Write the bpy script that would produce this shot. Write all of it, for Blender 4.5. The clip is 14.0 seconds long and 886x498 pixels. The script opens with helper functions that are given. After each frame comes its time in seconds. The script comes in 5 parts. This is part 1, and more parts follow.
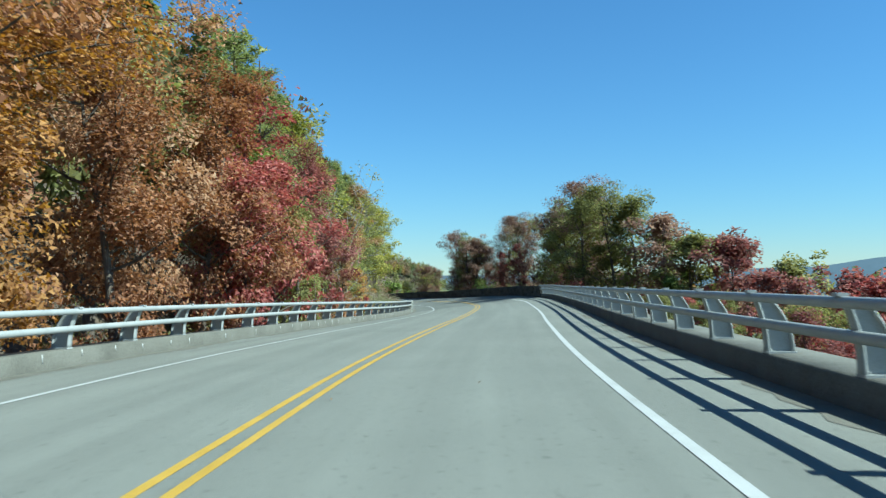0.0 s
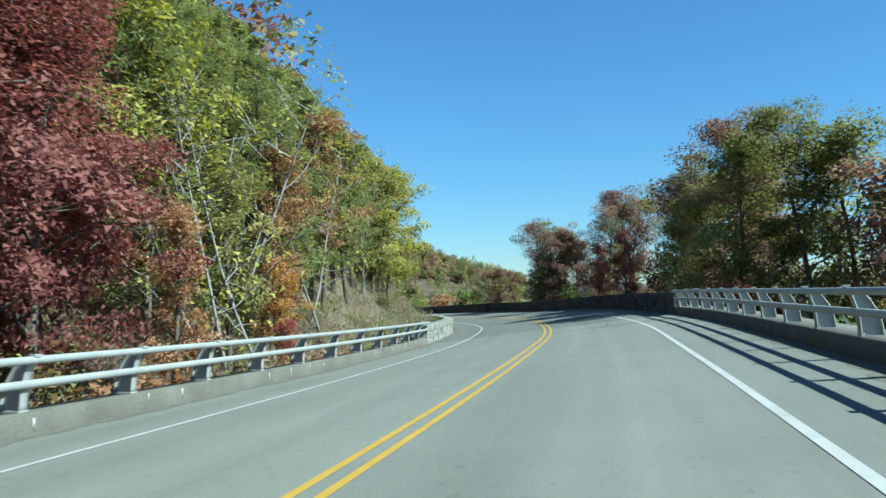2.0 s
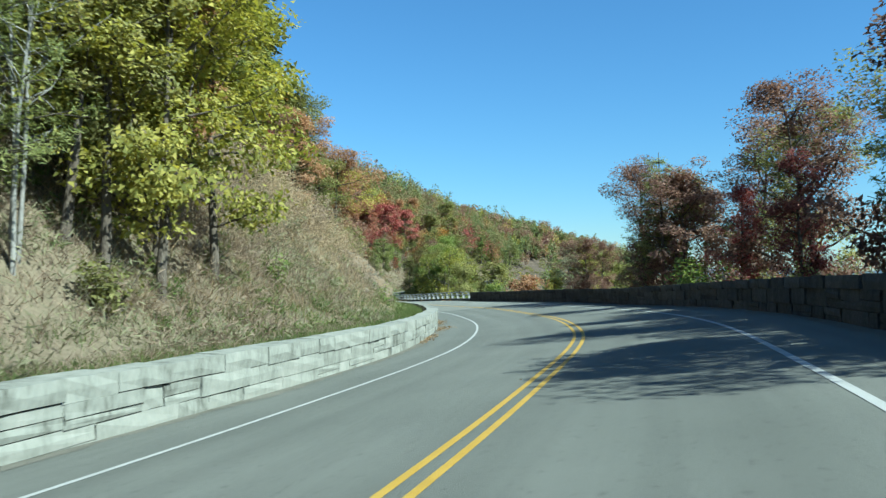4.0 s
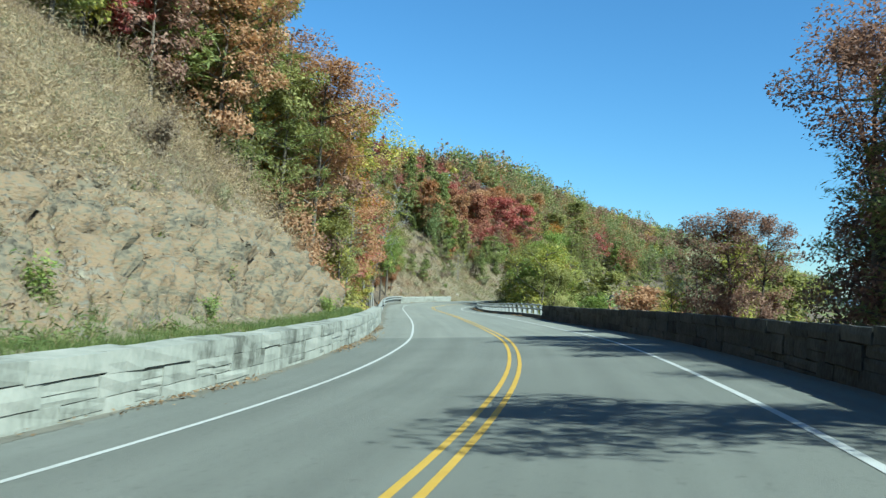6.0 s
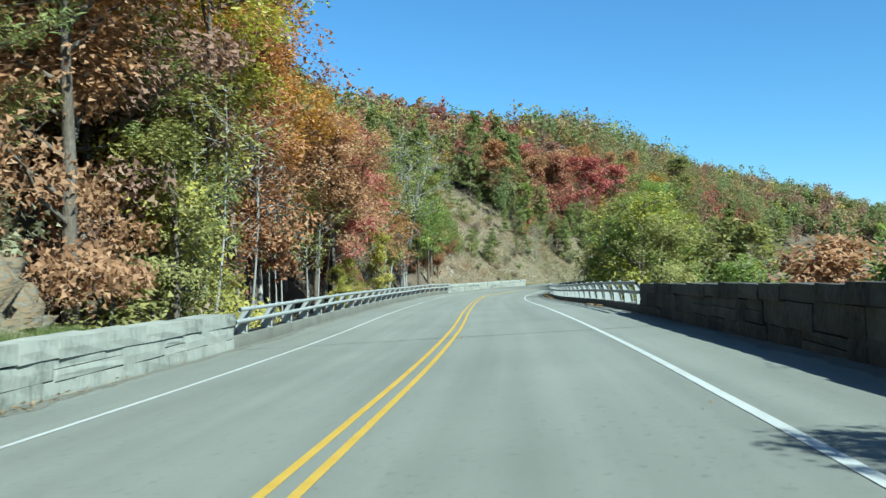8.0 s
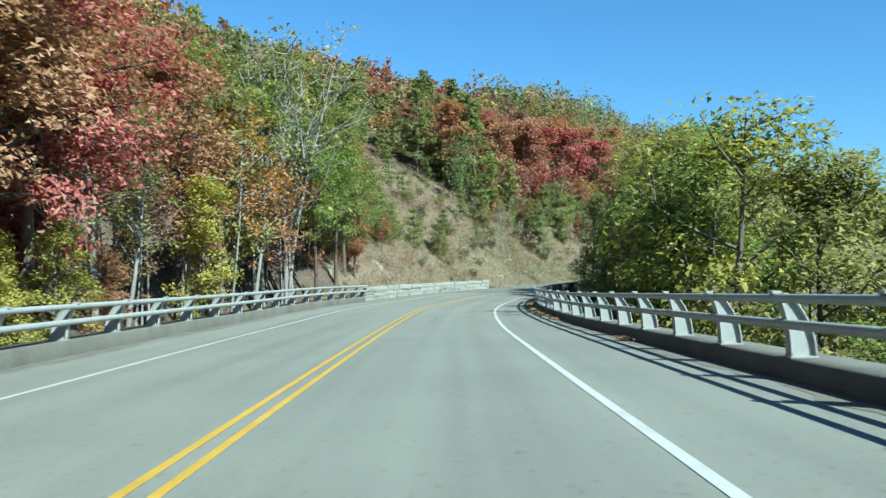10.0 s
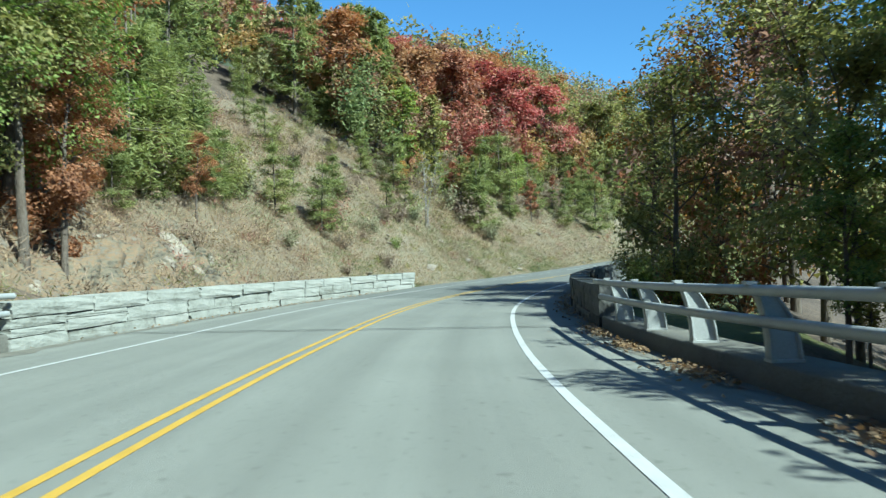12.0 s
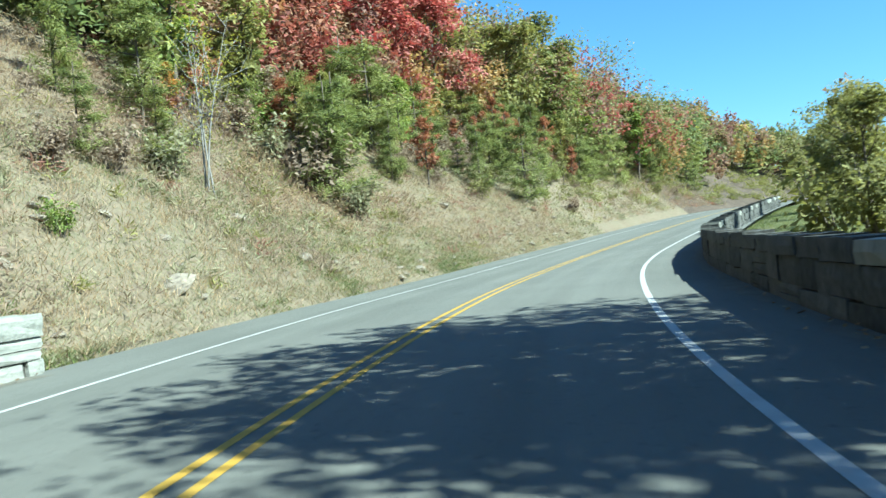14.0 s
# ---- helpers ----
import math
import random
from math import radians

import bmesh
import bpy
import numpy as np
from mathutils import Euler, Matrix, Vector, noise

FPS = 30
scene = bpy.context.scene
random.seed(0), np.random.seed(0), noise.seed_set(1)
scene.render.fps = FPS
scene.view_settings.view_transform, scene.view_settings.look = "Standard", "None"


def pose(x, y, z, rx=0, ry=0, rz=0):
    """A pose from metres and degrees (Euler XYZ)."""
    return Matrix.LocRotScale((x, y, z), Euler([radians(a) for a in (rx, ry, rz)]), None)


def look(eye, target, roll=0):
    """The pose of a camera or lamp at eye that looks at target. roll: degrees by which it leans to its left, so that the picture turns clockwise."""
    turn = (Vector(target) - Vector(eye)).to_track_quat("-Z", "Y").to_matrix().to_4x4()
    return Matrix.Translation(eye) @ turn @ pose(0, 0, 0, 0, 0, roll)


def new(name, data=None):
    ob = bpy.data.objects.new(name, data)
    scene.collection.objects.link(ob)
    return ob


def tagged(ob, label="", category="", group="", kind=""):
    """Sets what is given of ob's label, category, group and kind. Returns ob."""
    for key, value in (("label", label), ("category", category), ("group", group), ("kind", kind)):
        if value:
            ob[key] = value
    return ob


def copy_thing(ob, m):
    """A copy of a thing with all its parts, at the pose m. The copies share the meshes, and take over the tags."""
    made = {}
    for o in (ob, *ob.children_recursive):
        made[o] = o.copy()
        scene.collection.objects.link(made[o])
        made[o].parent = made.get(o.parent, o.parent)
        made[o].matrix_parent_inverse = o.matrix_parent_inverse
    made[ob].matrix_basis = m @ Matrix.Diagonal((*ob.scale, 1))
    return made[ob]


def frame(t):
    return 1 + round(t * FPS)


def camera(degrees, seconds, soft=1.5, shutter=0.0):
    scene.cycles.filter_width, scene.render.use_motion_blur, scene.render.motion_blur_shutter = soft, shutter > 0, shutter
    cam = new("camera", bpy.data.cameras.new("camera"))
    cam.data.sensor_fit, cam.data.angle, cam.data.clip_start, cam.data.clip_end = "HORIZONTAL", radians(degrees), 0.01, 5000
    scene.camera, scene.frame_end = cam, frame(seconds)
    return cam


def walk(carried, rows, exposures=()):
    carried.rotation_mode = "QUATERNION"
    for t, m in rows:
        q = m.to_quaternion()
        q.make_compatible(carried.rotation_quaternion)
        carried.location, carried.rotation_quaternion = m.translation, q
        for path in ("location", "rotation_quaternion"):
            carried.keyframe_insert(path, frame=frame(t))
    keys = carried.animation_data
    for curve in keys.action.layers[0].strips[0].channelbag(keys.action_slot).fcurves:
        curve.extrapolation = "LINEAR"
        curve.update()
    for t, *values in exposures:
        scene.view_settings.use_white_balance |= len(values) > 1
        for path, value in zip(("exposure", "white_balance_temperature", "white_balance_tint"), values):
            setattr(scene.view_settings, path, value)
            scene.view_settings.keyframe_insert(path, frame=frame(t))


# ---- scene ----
cam = camera(56.2, 14.0, soft=1.4, shutter=0.1)
PATH = [
    (0, (0.016, 0.014, 1.3), (0.123, 2.009, 1.39), -0.53),
    (0.2, (0.25, 3.335, 1.352), (0.31, 5.332, 1.44), -0.80),
    (0.5, (0.764, 8.228, 1.353), (0.773, 10.226, 1.443), -2.31),
    (0.8, (1.396, 12.913, 1.317), (1.404, 14.91, 1.417), -1.48),
    (1, (1.805, 15.912, 1.32), (1.807, 17.909, 1.427), -1.88),
    (1.2, (2.175, 18.816, 1.323), (2.146, 20.813, 1.433), -1.12),
    (1.5, (2.781, 23.129, 1.304), (2.69, 25.124, 1.415), -1.19),
    (1.8, (3.553, 27.645, 1.266), (3.433, 29.638, 1.38), -0.84),
    (2, (4.027, 30.727, 1.217), (3.898, 32.72, 1.334), -1.05),
    (2.2, (4.411, 33.835, 1.23), (4.275, 35.827, 1.35), -0.20),
    (2.5, (5.049, 38.461, 1.254), (4.898, 40.451, 1.375), 1.32),
    (2.8, (5.619, 42.988, 1.216), (5.427, 44.976, 1.33), 1.36),
    (3, (5.962, 45.977, 1.193), (5.732, 47.961, 1.297), 2.47),
    (3.2, (6.34, 48.954, 1.196), (6.067, 50.934, 1.284), 2.59),
    (3.5, (6.843, 53.526, 1.221), (6.506, 55.496, 1.296), 0.61),
    (4, (7.564, 61.361, 1.158), (7.122, 63.31, 1.233), -0.09),
    (4.5, (7.736, 69.394, 1.191), (7.197, 71.318, 1.278), -0.12),
    (5, (7.941, 77.471, 0.923), (7.317, 79.368, 1.021), 1.01),
    (5.3, (7.733, 82.272, 1.042), (7.066, 84.155, 1.137), 4.33),
    (5.5, (7.529, 85.434, 1.069), (6.837, 87.309, 1.158), 4.17),
    (5.8, (7.019, 90.118, 0.988), (6.272, 91.971, 1.073), 2.77),
    (6, (6.441, 93.158, 0.944), (5.659, 94.997, 1.025), 3.92),
    (6.2, (5.969, 96.156, 0.813), (5.162, 97.985, 0.887), 2.44),
    (6.5, (5.083, 100.546, 0.749), (4.243, 102.36, 0.82), 2.66),
    (6.8, (4.043, 104.88, 0.646), (3.154, 106.668, 0.741), 1.71),
    (7, (3.222, 107.753, 0.601), (2.31, 109.531, 0.667), 2.08),
    (7.2, (2.353, 110.632, 0.515), (1.42, 112.4, 0.579), 2.03),
    (7.5, (1.052, 114.91, 0.504), (0.092, 116.663, 0.562), 0.45),
    (8, (-1.568, 121.8, 0.396), (-2.559, 123.537, 0.439), -0.05),
    (8.5, (-4.549, 128.609, 0.268), (-5.553, 130.338, 0.297), -0.04),
    (9, (-7.634, 135.588, 0.076), (-8.63, 137.323, 0.101), -0.02),
    (9.3, (-9.704, 139.881, 0.012), (-10.684, 141.624, 0.044), 0.39),
    (9.5, (-11.128, 142.838, 0.002), (-12.092, 144.59, 0.043), 1.02),
    (9.8, (-13.375, 147.381, -0.068), (-14.305, 149.151, -0.027), 0.52),
    (10, (-14.934, 150.464, -0.153), (-15.836, 152.248, -0.108), 0.35),
    (10.2, (-16.483, 153.607, -0.235), (-17.355, 155.406, -0.178), -0.17),
    (10.5, (-18.771, 158.412, -0.35), (-19.631, 160.217, -0.309), -0.59),
    (10.8, (-21.165, 163.203, -0.467), (-21.99, 165.025, -0.428), -0.72),
    (11, (-22.728, 166.416, -0.546), (-23.545, 168.241, -0.504), -1.31),
    (11.2, (-24.26, 169.631, -0.658), (-25.063, 171.462, -0.613), -1.25),
    (11.5, (-26.471, 174.403, -0.801), (-27.239, 176.249, -0.755), -2.52),
    (11.8, (-28.532, 179.023, -0.768), (-29.259, 180.886, -0.726), -1.16),
    (12, (-29.881, 182.113, -0.899), (-30.576, 183.988, -0.862), -1.19),
    (12.2, (-31.207, 185.289, -0.916), (-31.865, 187.177, -0.883), -0.78),
    (12.5, (-33.087, 190.2, -0.933), (-33.686, 192.108, -0.907), -1.20),
    (12.8, (-34.748, 195.215, -1.04), (-35.285, 197.141, -1.027), -0.58),
    (13, (-35.714, 198.496, -1.117), (-36.214, 200.433, -1.102), -0.86),
    (13.2, (-36.653, 201.647, -1.119), (-37.103, 203.595, -1.107), -1.26),
    (13.5, (-37.842, 206.315, -1.02), (-38.255, 208.272, -1.012), -1.51),
    (13.8, (-38.746, 210.946, -1.046), (-39.098, 212.915, -1.027), -2.62),
    (14, (-39.245, 214.015, -1.034), (-39.665, 215.971, -1.014), -5.09),
]
walk(cam, [(t, look(eye, target, roll)) for t, eye, target, roll in PATH], [(0, 1.26, 5350, -12), (3, 1.33, 5400, -12), (6, 1.37, 5430, -13), (9.5, 1.42, 5380, -13), (12.4, 1.52, 5330, -12), (13, 1.60, 5330, -12), (13.5, 1.72, 5350, -12), (14, 1.88, 5420, -12)])

# ---- light ----
SUN_AZ, SUN_EL = -20.0, 43.0            # degrees: from +x towards +y, and above the horizon
sun_way = Vector((math.cos(radians(SUN_AZ)) * math.cos(radians(SUN_EL)), math.sin(radians(SUN_AZ)) * math.cos(radians(SUN_EL)), math.sin(radians(SUN_EL))))
world = bpy.data.worlds.new("world")
scene.world = world
world.use_nodes = True
wn = world.node_tree
sky = wn.nodes.new("ShaderNodeTexSky")
sky.sky_type, sky.sun_disc = "NISHITA", False
sky.sun_elevation, sky.sun_rotation = radians(SUN_EL), radians(90 - SUN_AZ)
sky.altitude, sky.air_density, sky.dust_density, sky.ozone_density = 2200, 1.6, 0.05, 10.0
wn.nodes["Background"].inputs[1].default_value = 0.058
wn.links.new(sky.outputs[0], wn.nodes["Background"].inputs[0])
sun_lamp = bpy.data.lights.new("sun", "SUN")
sun_lamp.energy, sun_lamp.angle, sun_lamp.color = 5.0, radians(0.53), (1.0, 0.95, 0.87)
sun = new("sun", sun_lamp)
sun.matrix_world = look(sun_way * 100, (0, 0, 0))


# ---- materials ----
def material(name, colours, scale=1.5, fine=40.0, rough=0.85, bump=0.25, bump_scale=30.0, metal=0.0, island=False, leaf=0.0, stretch=(1, 1, 1), patch=0.5, spec=0.3, placed=False):
    """A node material: a ramp of colours driven by large and fine noise (or by each loose piece), with relief."""
    m = bpy.data.materials.new(name)
    m.use_nodes = True
    t = m.node_tree
    n, l = t.nodes, t.links
    shade = n["Principled BSDF"]
    shade.inputs["Metallic"].default_value = metal
    shade.inputs["Specular IOR Level"].default_value = spec
    grid = n.new("ShaderNodeMapping")
    grid.inputs["Scale"].default_value = stretch
    if placed:
        spot_ = n.new("ShaderNodeNewGeometry")
        l.new(spot_.outputs["Position"], grid.inputs[0])
    else:
        where = n.new("ShaderNodeTexCoord")
        l.new(where.outputs["Object"], grid.inputs[0])
    big = n.new("ShaderNodeTexNoise")
    big.inputs["Scale"].default_value, big.inputs["Detail"].default_value = scale, 6
    l.new(grid.outputs[0], big.inputs["Vector"])
    small = n.new("ShaderNodeTexNoise")
    small.inputs["Scale"].default_value, small.inputs["Detail"].default_value = fine, 4
    l.new(grid.outputs[0], small.inputs["Vector"])
    mix = n.new("ShaderNodeMix")
    mix.inputs[0].default_value = patch
    l.new(big.outputs[0], mix.inputs[2])
    l.new(small.outputs[0], mix.inputs[3])
    out = mix.outputs[0]
    if placed:
        own = n.new("ShaderNodeObjectInfo")
        tone = n.new("ShaderNodeMath")
        tone.operation = "MULTIPLY_ADD"
        tone.inputs[1].default_value = 0.2
        l.new(own.outputs["Random"], tone.inputs[0])
        shift = n.new("ShaderNodeMath")
        shift.operation = "ADD"
        shift.inputs[1].default_value = -0.1
        l.new(out, shift.inputs[0])
        l.new(shift.outputs[0], tone.inputs[2])
        out = tone.outputs[0]
    if island:
        geo = n.new("ShaderNodeNewGeometry")
        info = n.new("ShaderNodeObjectInfo")
        a = n.new("ShaderNodeMath")
        a.operation = "MULTIPLY_ADD"
        a.inputs[1].default_value = 0.55
        l.new(geo.outputs["Random Per Island"], a.inputs[0])
        b = n.new("ShaderNodeMath")
        b.operation = "MULTIPLY_ADD"
        b.inputs[1].default_value = 0.7
        b.inputs[2].default_value = -0.15
        l.new(big.outputs[0], b.inputs[0])
        c = n.new("ShaderNodeMath")
        c.operation = "MULTIPLY_ADD"
        c.inputs[1].default_value = 0.25
        l.new(info.outputs["Random"], c.inputs[0])
        l.new(b.outputs[0], c.inputs[2])
        l.new(c.outputs[0], a.inputs[2])
        d = n.new("ShaderNodeMath")
        d.operation = "ADD"
        d.inputs[1].default_value = -0.18
        l.new(a.outputs[0], d.inputs[0])
        out = d.outputs[0]
    ramp = n.new("ShaderNodeValToRGB")
    e = ramp.color_ramp.elements
    low, high = (0.05, 0.95) if island else (0.3, 0.7)
    for k, colour in enumerate(colours):
        at = low + (high - low) * k / max(1, len(colours) - 1)
        spot = e[k] if k < 2 else e.new(at)
        spot.position, spot.color = at, (*colour, 1)
    for k, colour in enumerate(colours):
        e[k].position, e[k].color = low + (high - low) * k / max(1, len(colours) - 1), (*colour, 1)
    l.new(out, ramp.inputs[0])
    l.new(ramp.outputs[0], shade.inputs["Base Color"])
    shade.inputs["Roughness"].default_value = rough
    if bump:
        relief = n.new("ShaderNodeTexNoise")
        relief.inputs["Scale"].default_value, relief.inputs["Detail"].default_value = bump_scale, 8
        l.new(grid.outputs[0], relief.inputs["Vector"])
        bend = n.new("ShaderNodeBump")
        bend.inputs["Strength"].default_value, bend.inputs["Distance"].default_value = bump, 0.05
        l.new(relief.outputs[0], bend.inputs["Height"])
        l.new(bend.outputs[0], shade.inputs["Normal"])
    if leaf:
        thin = n.new("ShaderNodeBsdfTranslucent")
        lit_ = n.new("ShaderNodeHueSaturation")
        lit_.inputs["Saturation"].default_value, lit_.inputs["Value"].default_value = 1.15, 1.35
        l.new(ramp.outputs[0], lit_.inputs["Color"])
        l.new(lit_.outputs[0], thin.inputs[0])
        both = n.new("ShaderNodeMixShader")
        both.inputs[0].default_value = leaf
        l.new(shade.outputs[0], both.inputs[1])
        l.new(thin.outputs[0], both.inputs[2])
        l.new(both.outputs[0], n["Material Output"].inputs[0])
    return m


M = {}
M["asphalt"] = material("asphalt", [(0.134, 0.137, 0.117), (0.162, 0.164, 0.141), (0.186, 0.187, 0.161)], 0.35, 120, 0.9, 0.35, 160, stretch=(1, 1, 1), patch=0.55)
M["asphalt_dark"] = material("asphalt_dark", [(0.096, 0.099, 0.086), (0.118, 0.121, 0.105), (0.14, 0.142, 0.124)], 0.35, 120, 0.9, 0.35, 160, patch=0.55)
M["yellow_paint"] = material("yellow_paint", [(0.290, 0.179, 0.026), (0.369, 0.232, 0.032), (0.401, 0.264, 0.053)], 3, 90, 0.7, 0.2, 160)
M["white_paint"] = material("white_paint", [(0.253, 0.253, 0.232), (0.348, 0.348, 0.327), (0.379, 0.379, 0.358)], 3, 90, 0.7, 0.2, 160)
M["concrete"] = material("concrete", [(0.064, 0.061, 0.050), (0.103, 0.099, 0.081), (0.136, 0.131, 0.110)], 1.2, 30, 0.9, 0.3, 60)
M["aluminium"] = material("aluminium", [(0.206, 0.211, 0.197), (0.265, 0.271, 0.256), (0.309, 0.309, 0.294)], 2.5, 60, 0.5, 0.05, 80, metal=0.1, spec=0.5)
M["stone"] = material("stone", [(0.078, 0.078, 0.064), (0.158, 0.161, 0.137), (0.205, 0.209, 0.18), (0.23, 0.231, 0.2), (0.256, 0.253, 0.219)], 1.5, 9, 0.9, 0.3, 11, stretch=(1.6, 1.6, 0.7), patch=0.35, placed=True)
M["pale_stone"] = material("pale_stone", [(0.13, 0.129, 0.106), (0.19, 0.193, 0.165), (0.222, 0.225, 0.195), (0.24, 0.241, 0.21), (0.26, 0.257, 0.224)], 1.5, 9, 0.9, 0.5, 9, stretch=(1.0, 1.0, 1.6), patch=0.35, placed=True)
# right-hand parapets: the same stone, darkened in its colour to carry their shade
M["shade_stone_r1"] = material("shade_stone_r1", [(0.018, 0.016, 0.014), (0.043, 0.042, 0.037), (0.068, 0.066, 0.058), (0.092, 0.089, 0.079)], 1.3, 11, 0.95, 0.4, 12, stretch=(1.5, 1.5, 0.8), patch=0.5, placed=True)
M["shade_stone_r2"] = material("shade_stone_r2", [(0.02, 0.02, 0.017), (0.05, 0.051, 0.045), (0.08, 0.08, 0.071), (0.115, 0.113, 0.101)], 1.0, 9, 0.95, 0.4, 12, stretch=(1.5, 1.5, 0.8), patch=0.5, placed=True)
M["mortar"] = material("mortar", [(0.045, 0.042, 0.035), (0.085, 0.08, 0.068)], 3, 40, 0.95, 0.4, 40)
M["dry_bank"] = material("dry_bank", [(0.06, 0.047, 0.03), (0.106, 0.085, 0.055), (0.148, 0.12, 0.08), (0.105, 0.094, 0.056), (0.18, 0.147, 0.104)], 0.5, 7, 0.95, 1.0, 9, patch=0.55)
M["forest_floor"] = material("forest_floor", [(0.022, 0.018, 0.013), (0.05, 0.038, 0.027), (0.09, 0.068, 0.048), (0.125, 0.098, 0.07)], 0.8, 9, 0.95, 1.0, 12, patch=0.6)
M["rock_face"] = material("rock_face", [(0.02, 0.018, 0.014), (0.07, 0.061, 0.044), (0.122, 0.105, 0.072), (0.152, 0.104, 0.06), (0.118, 0.108, 0.085), (0.19, 0.165, 0.116)], 0.55, 5, 0.95, 1.0, 6, stretch=(1, 1, 2.2), patch=0.5)
M["turf"] = material("turf", [(0.043, 0.056, 0.015), (0.087, 0.093, 0.031), (0.143, 0.124, 0.056)], 1.2, 18, 0.95, 0.8, 30)
M["far_forest"] = material("far_forest", [(0.019, 0.031, 0.019), (0.043, 0.056, 0.031), (0.081, 0.068, 0.031)], 0.03, 0.4, 0.95, 1.0, 0.3)
# forested ridge with the blue of air haze mixed into its base colour
M["hazed_ridge"] = material("hazed_ridge", [(0.050, 0.077, 0.099), (0.065, 0.095, 0.122)], 0.004, 0.05, 1.0, 0)
M["joint"] = material("joint", [(0.032, 0.032, 0.032), (0.074, 0.069, 0.063)], 4, 60, 0.9, 0.2)
M["grit"] = material("grit", [(0.085, 0.08, 0.062), (0.125, 0.118, 0.094), (0.155, 0.145, 0.118)], 2.0, 60, 0.95, 0.5, 60)
M["rock"] = material("rock", [(0.05, 0.043, 0.034), (0.15, 0.128, 0.098), (0.235, 0.205, 0.158), (0.29, 0.25, 0.185)], 1.3, 7, 0.95, 1.0, 7)
M["bark"] = material("bark", [(0.050, 0.037, 0.028), (0.099, 0.081, 0.062), (0.149, 0.130, 0.105)], 3, 25, 0.95, 0.8, 30, stretch=(1, 1, 0.25))
M["pale_bark"] = material("pale_bark", [(0.115, 0.105, 0.09), (0.205, 0.195, 0.175), (0.27, 0.26, 0.24)], 4, 25, 0.9, 0.4, 30, stretch=(1, 1, 0.3))
LEAF = {
    "rust": [(0.125, 0.059, 0.034), (0.252, 0.12, 0.06), (0.352, 0.185, 0.093), (0.44, 0.3, 0.19)],
    "copper": [(0.172, 0.094, 0.052), (0.305, 0.172, 0.092), (0.395, 0.243, 0.138), (0.45, 0.33, 0.215)],
    "orange": [(0.17, 0.08, 0.028), (0.325, 0.162, 0.05), (0.415, 0.235, 0.078), (0.42, 0.315, 0.125)],
    "crimson": [(0.13, 0.036, 0.033), (0.285, 0.078, 0.07), (0.385, 0.155, 0.125), (0.42, 0.27, 0.19)],
    "dark_red": [(0.085, 0.034, 0.031), (0.185, 0.068, 0.06), (0.265, 0.115, 0.094), (0.215, 0.17, 0.098)],
    "yellow": [(0.139, 0.147, 0.037), (0.272, 0.257, 0.059), (0.396, 0.345, 0.088), (0.470, 0.382, 0.147)],
    "green": [(0.071, 0.105, 0.026), (0.152, 0.196, 0.051), (0.248, 0.282, 0.081), (0.384, 0.337, 0.102)],
    "olive": [(0.080, 0.081, 0.027), (0.175, 0.173, 0.058), (0.261, 0.247, 0.089), (0.357, 0.277, 0.108)],
    "russet": [(0.1, 0.062, 0.046), (0.2, 0.118, 0.086), (0.29, 0.182, 0.13), (0.27, 0.225, 0.125)],
    "pine": [(0.076, 0.095, 0.033), (0.168, 0.188, 0.065), (0.265, 0.276, 0.1), (0.375, 0.335, 0.152)],
    "brick": [(0.12, 0.052, 0.034), (0.255, 0.11, 0.066), (0.345, 0.175, 0.105), (0.37, 0.255, 0.15)],
    # six leaf colours for the far woods, muted to paint in distance haze
    "hazed_brown": [(0.116, 0.075, 0.048), (0.204, 0.126, 0.082), (0.272, 0.180, 0.116), (0.286, 0.231, 0.136)],
    "hazed_olive": [(0.088, 0.088, 0.041), (0.163, 0.160, 0.068), (0.224, 0.211, 0.095), (0.272, 0.231, 0.116)],
    "hazed_green": [(0.068, 0.092, 0.037), (0.122, 0.153, 0.061), (0.177, 0.201, 0.082), (0.231, 0.224, 0.102)],
    "hazed_red": [(0.129, 0.051, 0.041), (0.238, 0.082, 0.065), (0.313, 0.129, 0.099), (0.326, 0.204, 0.136)],
    "hazed_gold": [(0.163, 0.102, 0.041), (0.286, 0.177, 0.075), (0.340, 0.231, 0.102), (0.354, 0.292, 0.150)],
    "hazed_dull": [(0.102, 0.058, 0.048), (0.177, 0.088, 0.071), (0.231, 0.136, 0.102), (0.218, 0.184, 0.102)],
    "straw": [(0.185, 0.136, 0.08), (0.29, 0.217, 0.13), (0.385, 0.294, 0.184), (0.35, 0.285, 0.16)],
    "brush": [(0.125, 0.095, 0.066), (0.215, 0.165, 0.118), (0.28, 0.215, 0.155), (0.24, 0.205, 0.12)],
    "bramble": [(0.122, 0.116, 0.068), (0.204, 0.201, 0.112), (0.279, 0.265, 0.163), (0.326, 0.292, 0.197)],
    "sumac": [(0.15, 0.066, 0.048), (0.262, 0.126, 0.094), (0.303, 0.184, 0.128), (0.258, 0.214, 0.128)],
    "grass": [(0.054, 0.082, 0.024), (0.102, 0.136, 0.041), (0.163, 0.177, 0.061), (0.245, 0.211, 0.102)],
    "litter": [(0.11, 0.065, 0.035), (0.2, 0.135, 0.075), (0.3, 0.22, 0.13), (0.36, 0.28, 0.17)],
}
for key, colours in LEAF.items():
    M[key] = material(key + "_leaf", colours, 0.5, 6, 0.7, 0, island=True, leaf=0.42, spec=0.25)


# ---- road line in plan ----


